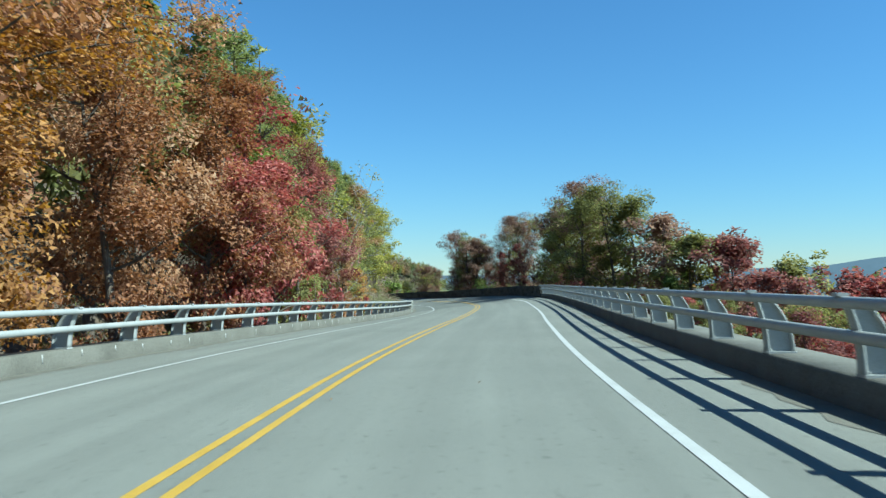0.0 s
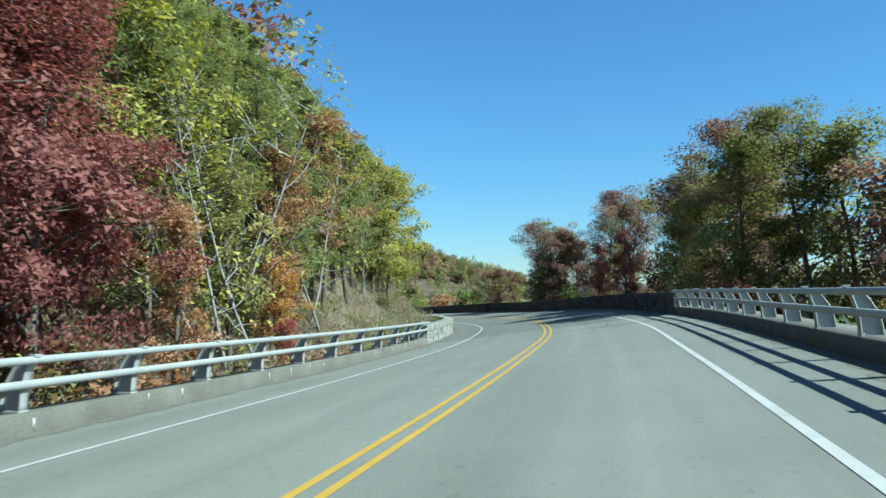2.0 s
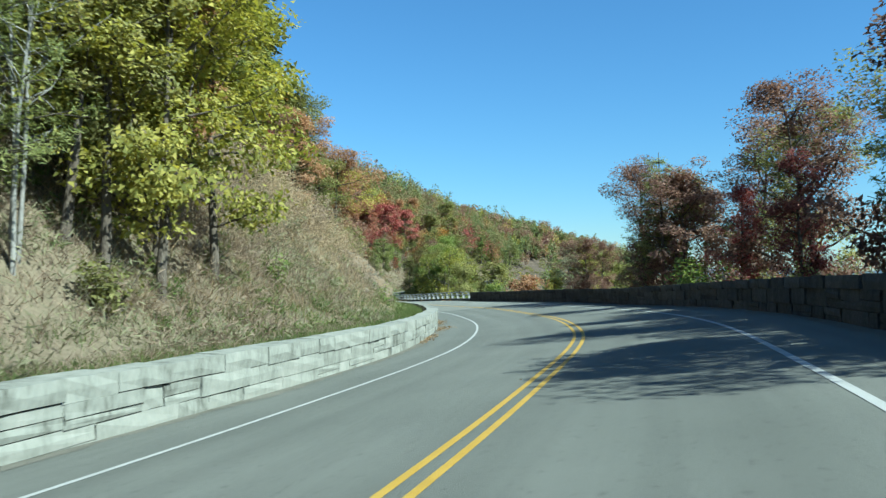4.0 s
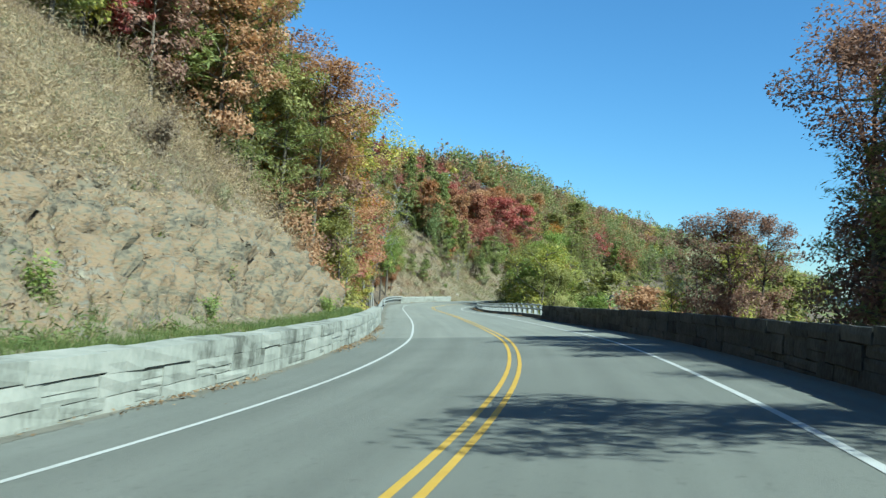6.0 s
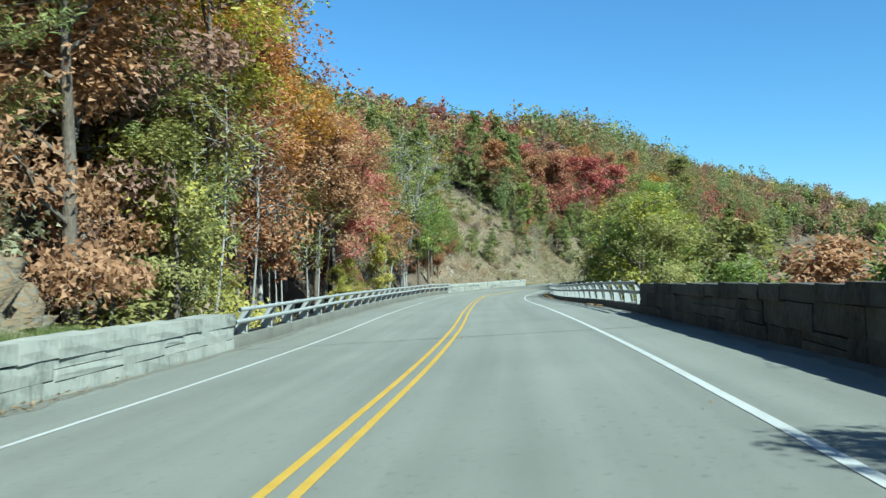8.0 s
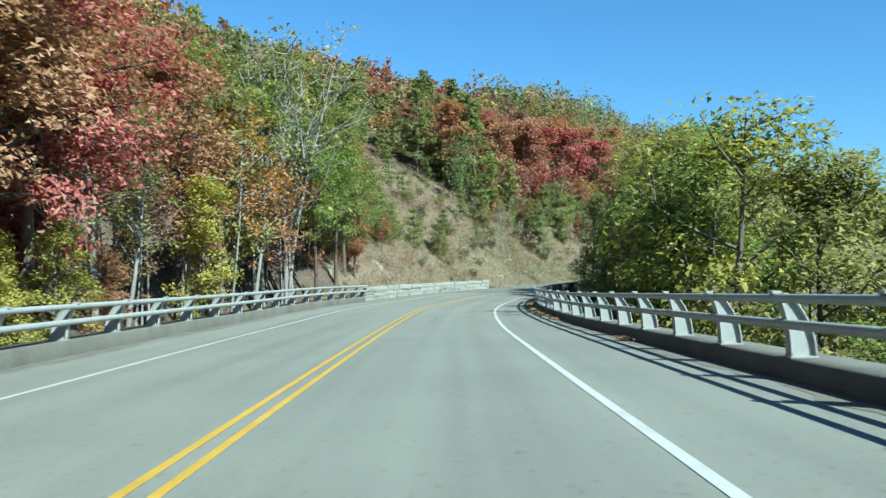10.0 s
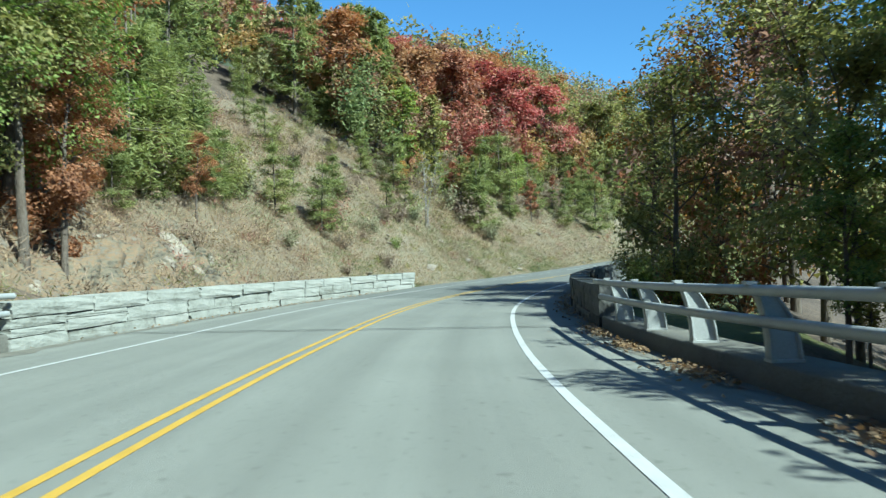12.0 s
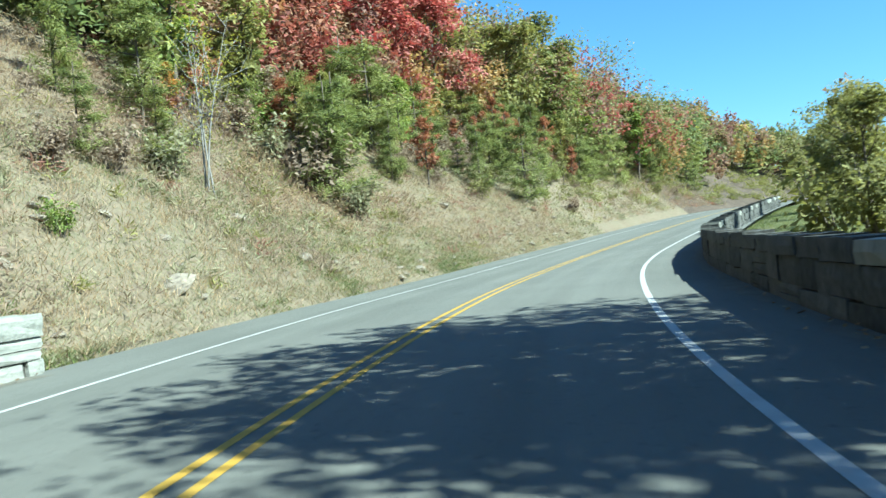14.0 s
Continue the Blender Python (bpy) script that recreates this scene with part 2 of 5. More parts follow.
def worn_lanes(m):
    """Long pale and dark streaks that traffic leaves, running with the road (u along it, v across)."""
    n, l = m.node_tree.nodes, m.node_tree.links
    shade = n["Principled BSDF"]
    base = shade.inputs["Base Color"].links[0].from_socket
    uv = n.new("ShaderNodeUVMap")
    grid = n.new("ShaderNodeMapping")
    grid.inputs["Scale"].default_value = (0.035, 1.5, 1)
    l.new(uv.outputs[0], grid.inputs[0])
    streak = n.new("ShaderNodeTexNoise")
    streak.inputs["Scale"].default_value, streak.inputs["Detail"].default_value = 1.0, 5
    l.new(grid.outputs[0], streak.inputs["Vector"])
    ramp = n.new("ShaderNodeValToRGB")
    ramp.color_ramp.elements[0].position, ramp.color_ramp.elements[0].color = 0.3, (0.84, 0.84, 0.83, 1)
    ramp.color_ramp.elements[1].position, ramp.color_ramp.elements[1].color = 0.68, (1.08, 1.08, 1.07, 1)
    l.new(streak.outputs[0], ramp.inputs[0])
    speck = n.new("ShaderNodeTexNoise")
    speck.inputs["Scale"].default_value, speck.inputs["Detail"].default_value = 9.0, 3
    l.new(uv.outputs[0], speck.inputs["Vector"])
    spots = n.new("ShaderNodeValToRGB")
    spots.color_ramp.elements[0].position, spots.color_ramp.elements[0].color = 0.27, (0.72, 0.72, 0.71, 1)
    spots.color_ramp.elements[1].position, spots.color_ramp.elements[1].color = 0.40, (1, 1, 1, 1)
    l.new(speck.outputs[0], spots.inputs[0])
    both = []
    for source in (ramp, spots):
        mix = n.new("ShaderNodeMix")
        mix.data_type, mix.blend_type = "RGBA", "MULTIPLY"
        mix.inputs[0].default_value = 1.0
        l.new(base, mix.inputs[6])
        l.new(source.outputs[0], mix.inputs[7])
        base = mix.outputs[2]
    l.new(base, shade.inputs["Base Color"])


worn_lanes(M["asphalt"])
worn_lanes(M["asphalt_dark"])

# every 12 m along the centre line, from 60 m behind the start: x and y; its height; every 24 m its cross slope
ROAD_XY = [
    (-7.97, -59.16), (-6.75, -47.30), (-5.52, -35.44), (-4.30, -23.58), (-3.07, -11.72), (-1.85, 0.14),
    (-0.63, 12.00), (1.02, 24.00), (2.78, 35.80), (4.35, 47.72), (5.69, 59.65), (6.27, 71.61),
    (6.20, 83.59), (4.65, 95.45), (1.92, 107.19), (-1.88, 118.55), (-6.68, 129.55), (-11.85, 140.42),
    (-17.24, 151.12), (-22.59, 161.84), (-27.81, 172.57), (-32.72, 183.62), (-36.75, 194.79), (-39.92, 206.40),
    (-41.71, 218.27), (-42.19, 230.27), (-41.62, 242.24), (-39.71, 254.06), (-37.21, 265.79), (-34.41, 277.46),
    (-31.21, 289.03), (-27.50, 300.44), (-23.20, 311.64), (-18.22, 322.56), (-12.50, 333.11), (-5.96, 343.17),
    (1.43, 352.63), (9.61, 361.40), (18.53, 369.43), (28.11, 376.66),
]
ROAD_Z = [0.13, 0.13, 0.13, 0.13, 0.13, 0.13, 0.14, 0.08, -0.01, -0.1, -0.15, -0.23, -0.3, -0.45, -0.68, -0.83, -1.05, -1.25, -1.42, -1.66, -1.9, -2.04, -2.19, -2.21, -2.15, -1.97, -1.74, -1.25, -0.66, -0.03, 0.62, 1.25, 1.72, 1.9, 1.75, 1.35, 0.75, 0.0, -0.8, -1.6]
ROAD_TILT = [0.009, 0.009, 0.009, 0.021, 0.057, 0.104, 0.118, 0.093, 0.073, 0.045, 0.011, 0.000, 0.009, 0.018, 0.020, 0.020, 0.020, 0.020, 0.020, 0.020]
XY_KNOT, Z_KNOT, TILT_KNOT = np.array(ROAD_XY), np.array(ROAD_Z)[:, None], np.array(ROAD_TILT)[:, None]


def glide(knots, u):
    """Values and slopes of a smooth line through knots, at places u counted in knots."""
    slope = np.gradient(knots, axis=0)
    u = np.clip(u, 0, len(knots) - 1.001)
    k = u.astype(int)
    u = (u - k)[:, None]
    a, b, m, q = knots[k], knots[k + 1], slope[k], slope[k + 1]
    p = (2 * u**3 - 3 * u**2 + 1) * a + (u**3 - 2 * u**2 + u) * m + (-2 * u**3 + 3 * u**2) * b + (u**3 - u**2) * q
    return p, (6 * u**2 - 6 * u) * (a - b) + (3 * u**2 - 4 * u + 1) * m + (3 * u**2 - 2 * u) * q


def road(s):
    """Rows of x, y, z, cross slope, heading x, heading y at lengths s along the centre line."""
    s = np.atleast_1d(np.asarray(s, float)) + 60
    p, d = glide(XY_KNOT, s / 12)
    h, _ = glide(Z_KNOT, s / 12)
    tilt, _ = glide(TILT_KNOT, s / 24)
    return np.c_[p, h, tilt, d / np.linalg.norm(d, axis=1)[:, None]]


def at(s, o, dz=0.0):
    """World points at length s, o metres right of the centre line, dz above the road's (tilted) surface."""
    r = road(s)
    o = np.broadcast_to(np.asarray(o, float), len(r))
    return np.c_[r[:, 0] + r[:, 5] * o, r[:, 1] - r[:, 4] * o, r[:, 2] + r[:, 3] * np.clip(o, -6, 6) + dz]


def heading(s):
    r = road(s)[0]
    return math.atan2(-r[4], r[5])


def locate(xy):
    """Length and offset of plan points, by the nearest point of the centre line."""
    line_s = np.arange(-60, 418, 1.0)
    line = road(line_s)
    out = np.zeros((len(xy), 2))
    for k in range(0, len(xy), 4000):
        d = ((xy[k:k + 4000, None] - line[None, :, :2]) ** 2).sum(-1)
        i = d.argmin(1)
        v = xy[k:k + 4000] - line[i, :2]
        out[k:k + 4000, 0] = line_s[i] + (v * line[i, 4:6]).sum(1)
        out[k:k + 4000, 1] = v[:, 0] * line[i, 5] - v[:, 1] * line[i, 4]
    return out


def wave(x, y, seed=0):
    """A smooth uneven field, about -1 to 1."""
    v = 0
    for k, (a, b, c) in enumerate(((0.11, 0.07, 1.0), (-0.06, 0.13, 2.1), (0.23, -0.19, 0.5), (0.31, 0.27, 4.0), (-0.55, 0.43, 1.3))):
        v = v + np.sin(a * x + b * y + c + seed * (k + 1)) * (0.4, 0.4, 0.25, 0.18, 0.1)[k]
    return v


# where rails and walls begin and end along the road
BRIDGE_A, BRIDGE_B = (-40.0, 66.2), (142.0, 203.0)
WALL_L1, WALL_L2 = (66.2, 142.0), (203.0, 233.9)
RAIL_R1, WALL_R1, RAIL_R2, WALL_R2 = (-40.0, 65.6), (65.6, 148.3), (148.3, 206.0), (206.0, 300.0)
EDGE_S = [-60, 20, 50, 66, 100, 140, 150, 165, 176, 190, 206, 420]
EDGE_L = [5.1, 5.1, 5.1, 5.1, 5.1, 5.1, 5.15, 5.15, 5.15, 5.0, 5.0, 5.0]      # from the centre line to the kerb or wall
EDGE_R = [4.96, 4.98, 5.17, 5.14, 5.05, 5.3, 5.52, 5.56, 5.6, 5.28, 4.95, 4.95]

RIDGE_L = [40, 40, 40, 42, 46, 46, 46, 47, 49, 50, 50, 44, 30, 14, 3]
GROUND_S = [-60, 20, 58, 68, 80, 137, 147, 196, 206, 232, 240, 300, 340, 385, 420]
VERGE_L = [-2.0, -2.0, -1.2, 0.68, 0.76, 0.76, -2.2, -2.2, 0.4, 0.1, 0.1, 0.1, 0.1, 0.1, 0.1]
TOE_L = [8.5, 8.5, 8.0, 7.8, 7.4, 7.4, 10.0, 9.0, 6.9, 6.4, 5.5, 5.5, 5.5, 5.5, 5.5]
RISE_L = [0.55, 0.6, 0.7, 0.75, 0.95, 1.05, 0.7, 0.6, 0.95, 0.9, 0.78, 0.76, 0.6, 0.5, 0.4]
FALL_R = [-3.0, -3.0, -2.4, -0.3, -0.3, -0.3, -3.0, -2.6, -0.2, -0.15, -0.15, -0.15, -0.15, -0.15, -0.15]
DROP_R = [0.36, 0.36, 0.36, 0.36, 0.4, 0.5, 0.42, 0.38, 0.38, 0.4, 0.4, 0.5, 0.5, 0.5, 0.5]
FLAT_R = [5.8, 5.8, 5.8, 7.0, 7.5, 7.5, 6.2, 6.0, 8.5, 12.0, 12.0, 10.0, 10.0, 10.0, 10.0]


def edge(side, s):
    """Distance of the kerb's or wall's face from the centre line."""
    return np.interp(s, EDGE_S, EDGE_R if side > 0 else EDGE_L)


def ground(s, o):
    """Height of the ground over the centre line's height, by length and offset."""
    f = lambda v: np.interp(s, GROUND_S, v)
    left = -o
    z = np.where(o < 0, f(VERGE_L), f(FALL_R))
    up = np.clip(left - f(TOE_L), 0, None)
    steep = np.minimum(up, 9) * f(RISE_L) + np.clip(up - 9, 0, 48) * 0.66 + np.clip(up - 57, 0, 60) * 0.15 - np.clip(up - 130, 0, 200) * 0.3
    steep = f(RIDGE_L) * np.tanh(steep / f(RIDGE_L))
    down = np.clip(o - f(FLAT_R), 0, None)
    drop = -np.minimum(down, 90) * f(DROP_R) - np.clip(down - 90, 0, 250) * 0.12
    rough = wave(s, o) * np.clip(np.maximum(up, down) / 6, 0, 1) * 0.55 + wave(s * 3.1, o * 3.3, 2) * np.clip(up / 3, 0, 1) * 0.22
    far = wave(s * 0.25, o * 0.25, 5) * np.clip((np.abs(o) - 20) / 40, 0, 1) * 2.5
    body = z + np.where(o < 0, steep, drop) + rough + far
    inside = np.clip((np.abs(o) - 5.25) / np.where((o < 0) & (s > 233), 0.35, 0.8), 0, 1)
    return body * inside + (1 - inside) * np.minimum(body, -0.45)


def ground_at(s, o):
    p = at(s, o)
    r = road(s)
    p[:, 2] = r[:, 2] + ground(np.atleast_1d(s), np.broadcast_to(np.asarray(o, float), len(p))) + r[:, 3] * np.clip(o, -6, 6)
    return p


# ---- builders ----
def mesh_of(name, verts, faces, mats=(), index=None, smooth=False):
    me = bpy.data.meshes.new(name)
    verts, faces = np.asarray(verts, np.float32), np.asarray(faces, np.int32)
    size = faces.shape[1]
    me.vertices.add(len(verts))
    me.vertices.foreach_set("co", verts.ravel())
    me.loops.add(faces.size)
    me.loops.foreach_set("vertex_index", faces.ravel())
    me.polygons.add(len(faces))
    me.polygons.foreach_set("loop_start", np.arange(0, faces.size, size, dtype=np.int32))
    for m in mats:
        me.materials.append(m)
    if index is not None:
        me.polygons.foreach_set("material_index", np.asarray(index, np.int32))
    if smooth:
        me.polygons.foreach_set("use_smooth", np.ones(len(faces), bool))
    me.update(calc_edges=True)
    me.validate()
    return me


def part(name, me, parent=None, label="", m=None):
    ob = new(name, me)
    if parent is not None:
        ob.parent = parent
    if m is not None:
        ob.matrix_basis = m
    return tagged(ob, label)


def sweep(profile, s0, s1, step=1.0, closed=True, caps=True, side=0):
    """Vertices and quads of a profile (rows of offset, height) drawn along the road; with a side, offsets count outwards from its edge."""
    ss = np.linspace(s0, s1, max(2, int(abs(s1 - s0) / step) + 1))
    n = len(profile)
    v = np.stack([at(ss, side * (edge(side, ss) + o) if side else o, z) for o, z in profile], 1).reshape(-1, 3)
    f = []
    for a in range(len(ss) - 1):
        for b in range(n if closed else n - 1):
            c = (b + 1) % n
            f.append((a * n + b, (a + 1) * n + b, (a + 1) * n + c, a * n + c))
    if closed and caps and n == 4:
        f.append((0, 1, 2, 3))
        e = (len(ss) - 1) * n
        f.append((e + 3, e + 2, e + 1, e))
    return v, np.array(f)


def strip(name, s0, s1, o0, o1, lift, m, step=1.0):
    return mesh_of(name, *sweep([(o0, lift), (o1, lift)], s0, s1, step, closed=False), [m])


# ---- ground, road, markings ----
def axis(marks):
    out = []
    for a, b, d in marks:
        out += list(np.arange(a, b, d))
    return np.array(sorted(set(np.round(out, 3))))


gx = axis([(-4000, -700, 300), (-700, -200, 40), (-200, -90, 8), (-90, 40, 1.1), (40, 110, 5), (110, 400, 25), (400, 4001, 300)])
gy = axis([(-4000, -700, 300), (-700, -120, 40), (-120, -40, 8), (-40, 300, 1.1), (300, 420, 4), (420, 800, 30), (800, 4001, 300)])
X, Y = np.meshgrid(gx, gy)
xy = np.c_[X.ravel(), Y.ravel()]
so = locate(xy)
rz = road(so[:, 0])
z = rz[:, 2] + ground(so[:, 0], so[:, 1]) + rz[:, 3] * np.clip(so[:, 1], -6, 6)
far_off = np.hypot(xy[:, 0], xy[:, 1] - 150)
z = np.where(far_off > 420, z + (-70 - z) * np.clip((far_off - 420) / 500, 0, 1), z)
nx = len(gx)
q = (np.arange(len(gy) - 1)[:, None] * nx + np.arange(nx - 1)[None]).ravel()
mid = so.reshape(len(gy), nx, 2)
mid = ((mid[:-1, :-1] + mid[1:, 1:]) / 2).reshape(-1, 2)
far_mid = far_off.reshape(len(gy), nx)[:-1, :-1].ravel()
patchy = wave(mid[:, 0] * 2, mid[:, 1] * 2, 3)
kind_of = np.full(len(mid), 1)
cut = (mid[:, 1] < 0) & (((mid[:, 0] > 66) & (mid[:, 0] < 141) & (mid[:, 1] > -26 + 3 * patchy)) | ((mid[:, 0] > 209) & (mid[:, 0] < 312) & (mid[:, 1] > -24 + 4 * patchy)))
kind_of[cut] = 0
kind_of[(mid[:, 1] > 0) & (mid[:, 1] < 12 + patchy) & (mid[:, 0] > 206)] = 2
kind_of[(mid[:, 1] < -7.3) & (mid[:, 1] > -10.2 - 2.5 * patchy - (mid[:, 0] - 110) * 0.04) & (mid[:, 0] > 104 + 6 * patchy) & (mid[:, 0] < 139)] = 4
kind_of[(mid[:, 1] < -7.0) & (mid[:, 1] > -9.6 + patchy) & (mid[:, 0] > 206) & (mid[:, 0] < 216)] = 4
kind_of[(far_mid > 230) | (np.abs(mid[:, 1]) > 40 + 12 * patchy)] = 3
ground_ob = part("ground", mesh_of("ground", np.c_[xy, z], np.c_[q, q + 1, q + nx + 1, q + nx], [M["dry_bank"], M["forest_floor"], M["turf"], M["far_forest"], M["rock_face"]], kind_of, smooth=True))
tagged(ground_ob, "mountainside with dry brown banks and leaf-strewn forest floor", "ground", kind="structure")

# ridges beyond the valley, their blue haze put into the surface colour
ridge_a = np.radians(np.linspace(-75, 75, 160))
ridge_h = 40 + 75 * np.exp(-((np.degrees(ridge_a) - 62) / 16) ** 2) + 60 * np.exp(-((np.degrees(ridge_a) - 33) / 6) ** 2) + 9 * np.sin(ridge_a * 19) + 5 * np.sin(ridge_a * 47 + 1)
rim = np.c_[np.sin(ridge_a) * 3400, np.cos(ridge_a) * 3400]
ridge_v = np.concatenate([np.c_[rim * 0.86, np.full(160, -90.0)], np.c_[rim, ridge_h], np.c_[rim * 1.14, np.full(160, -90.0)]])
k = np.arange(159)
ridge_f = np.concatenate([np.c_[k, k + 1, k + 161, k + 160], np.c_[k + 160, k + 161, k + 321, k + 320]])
tagged(part("backdrop", mesh_of("backdrop", ridge_v, ridge_f, [M["hazed_ridge"]], smooth=True)), "distant mountain ridge beyond the valley, coloured haze blue", "mountains", kind="structure")

for s0, s1, m in ((-58, 66.0, "asphalt"), (66.0, 124.0, "asphalt_dark"), (124.0, 222.0, "asphalt"), (222.0, 415, "asphalt_dark")):
    across = np.linspace(-5.2, 5.7, 19)
    me = mesh_of("road", *sweep([(o, 0.0) for o in across], s0, s1, 1.0, closed=False), [M[m]])
    steps = max(2, int(abs(s1 - s0)) + 1)
    lane = np.stack([np.repeat(np.linspace(s0, s1, steps), len(across)), np.tile(across, steps)], 1)
    corner = np.zeros(len(me.loops), np.int32)
    me.loops.foreach_get("vertex_index", corner)
    me.uv_layers.new(name="lanes").data.foreach_set("uv", lane[corner].astype(np.float32).ravel())
    deck = part("road", me)
    tagged(deck, "worn light grey two-lane bridge deck" if m == "asphalt" else "darker grey asphalt two-lane road", "road", kind="structure")
for s in (61.6, 62.0, 141.5, 206.6, 206.95):
    tagged(part("expansion_joint", strip("expansion_joint", s, s + 0.07, -5.1, 5.0, 0.003, M["joint"], 0.07)), "dark expansion joint across the road", "road joint", kind="structure")
for name, o, w, m, text in (("white_line", 3.3, 0.105, "white_paint", "white painted edge line"), ("white_line", -3.3, 0.09, "white_paint", "white painted edge line"),
                            ("yellow_line", 0.115, 0.085, "yellow_paint", "yellow painted centre line"), ("yellow_line", -0.115, 0.085, "yellow_paint", "yellow painted centre line")):
    tagged(part(name, strip(name, -58, 415, o - w / 2, o + w / 2, 0.005, M[m])), text, "road marking", kind="structure")


def gutter(side, s0, s1, seed):
    """A thin uneven film of grit and dirt along the foot of the kerb or wall."""
    ss = np.arange(s0, s1, 0.4)
    wide = 0.14 + 0.16 * (wave(ss * 9, ss * 0 + seed, seed) + 1) + 0.05 * np.sin(ss * 5.3 + seed)
    rim_ = edge(side, ss)
    v = np.stack([at(ss, side * (rim_ - 0.004), 0.004), at(ss, side * (rim_ - np.clip(wide, 0.04, 0.7)), 0.004)], 1).reshape(-1, 3)
    k = np.arange(len(ss) - 1) * 2
    me = mesh_of("gutter_dirt", v, np.c_[k, k + 1, k + 3, k + 2], [M["grit"]])
    return tagged(part("gutter_dirt", me), "sandy grit and dirt gathered along the road edge", "dirt", kind="structure")


gutter(-1, -10, 234, 1)
gutter(1, -10, 300, 4)


# ---- bridge rails ----
def tube_profile(o, z, w, h, n=10):
    return [(o + w * math.cos(2 * math.pi * k / n), z + h * math.sin(2 * math.pi * k / n)) for k in range(n)]


def post_meshes(side):
    """A bowed cast post: web, two flanges, a foot and the clamp cap over the top bar, in its own axes (x outwards, y along the road)."""
    zs = np.linspace(0, 0.64, 9)
    front = 0.05 - 0.13 * (zs / 0.64) ** 2.2
    back = 0.33 - 0.27 * (zs / 0.64) ** 2.2
    out = []
    t = 0.012
    v = [(side * a, y, zz) for a, b, zz in zip(front, back, zs) for y in (-t, t) for a in (a, b)]
    f = []
    for k in range(len(zs) - 1):
        a, b = 4 * k, 4 * k + 4
        f += [(a, a + 1, b + 1, b), (a + 2, b + 2, b + 3, a + 3)]
    out.append(("web", mesh_of("web", v, f, [M["aluminium"]])))
    for line, wide in ((front, 0.07), (back, 0.06)):
        v = [(side * (e + d), y, zz) for e, zz in zip(line, zs) for d, y in ((-0.011, -wide), (0.011, -wide), (0.011, wide), (-0.011, wide))]
        f = []
        for k in range(len(zs) - 1):
            for b in range(4):
                f.append((4 * k + b, 4 * k + (b + 1) % 4, 4 * k + 4 + (b + 1) % 4, 4 * k + 4 + b))
        n = 4 * (len(zs) - 1)
        f += [(0, 3, 2, 1), (n, n + 1, n + 2, n + 3)]
        out.append(("flange", mesh_of("flange", v, f, [M["aluminium"]])))
    for name, spot, size, edge_ in (("foot_plate", (side * 0.19, 0, 0.012), (0.31, 0.18, 0.026), 0.006), ("clamp_cap", (-side * 0.115, 0, 0.687), (0.10, 0.13, 0.03), 0.011)):
        bm = bmesh.new()
        bmesh.ops.create_cube(bm, size=1, matrix=Matrix.Translation(spot) @ Matrix.Diagonal((*size, 1)))
        bmesh.ops.bevel(bm, geom=bm.edges[:], offset=edge_, segments=1)
        me = bpy.data.meshes.new(name)
        bm.to_mesh(me)
        bm.free()
        me.materials.append(M["aluminium"])
        out.append((name, me))
    for y in (-0.05, 0.05):
        bm = bmesh.new()
        bmesh.ops.create_cone(bm, cap_ends=True, segments=6, radius1=0.016, radius2=0.016, depth=0.03, matrix=Matrix.Translation((side * 0.075, y, 0.038)))
        me = bpy.data.meshes.new("bolt")
        bm.to_mesh(me)
        bm.free()
        me.materials.append(M["aluminium"])
        out.append(("bolt", me))
    return out


POSTS = {1: post_meshes(1), -1: post_meshes(-1)}
def bridge_rail(s0, s1, side, phase=0.0, gap=2.4, kerb_h=0.29):
    kerb = part("kerb", mesh_of("kerb", *sweep([(0, -0.3), (0.015, kerb_h - 0.03), (0.045, kerb_h), (0.62, kerb_h), (0.62, -0.9)], s0, s1, 1.0, side=side), [M["concrete"]]))
    tagged(kerb, "weathered concrete bridge kerb below the metal rail", "kerb", kind="structure")
    rail = tagged(new("bridge_rail"), "grey aluminium two-bar bridge rail with bowed posts on a concrete kerb", "guard rail", "bridge rails")
    for o, z, r in ((-0.01, 0.625, 0.056), (-0.115, 0.915, 0.052)):
        v, f = sweep(tube_profile(o, z, r * 0.9, r), s0 + 0.05, s1 - 0.05, 1.0, side=side)
        part("rail_bar", mesh_of("rail_bar", v, f, [M["aluminium"]], smooth=True), rail)
    for s in np.arange(s0 + 0.7 + phase, s1 - 0.3, gap):
        p = at(s, side * edge(side, s), kerb_h)[0]
        post = part("post", POSTS[side][0][1], rail, m=pose(*p, rz=math.degrees(heading(s))) @ Matrix.Diagonal((1, 1, (0.915 - kerb_h) / 0.625, 1)))
        for name, me in POSTS[side][1:]:
            part(name, me, post)
    return rail


def pale_streaks(s0, s1, seed):
    """Short pale streaks that run down the face of the kerb, each a thin raised strip."""
    rng = random.Random(seed)
    kerb = [o for o in scene.objects if o.name.startswith("kerb")][0]
    for s in np.arange(s0, s1, 1.2):
        if rng.random() < 0.75:
            mid_, wide, top, low = s + rng.uniform(-0.15, 0.15), rng.uniform(0.012, 0.024), rng.uniform(0.2, 0.26), rng.uniform(0.05, 0.15)
            rows = [(mid_ - wide, top), (mid_ + wide, top), (mid_ + wide * 0.5, low), (mid_ - wide * 0.5, low)]
            v = np.concatenate([at(a, -(edge(-1, a) + 0.015 * z / 0.26 - d), z) for d in (0.004, -0.004) for a, z in rows])
            f = [(0, 1, 2, 3), (7, 6, 5, 4), (0, 4, 5, 1), (1, 5, 6, 2), (2, 6, 7, 3), (3, 7, 4, 0)]
            part("lime_streak", mesh_of("lime_streak", v, f, [M["white_paint"]]), kerb)


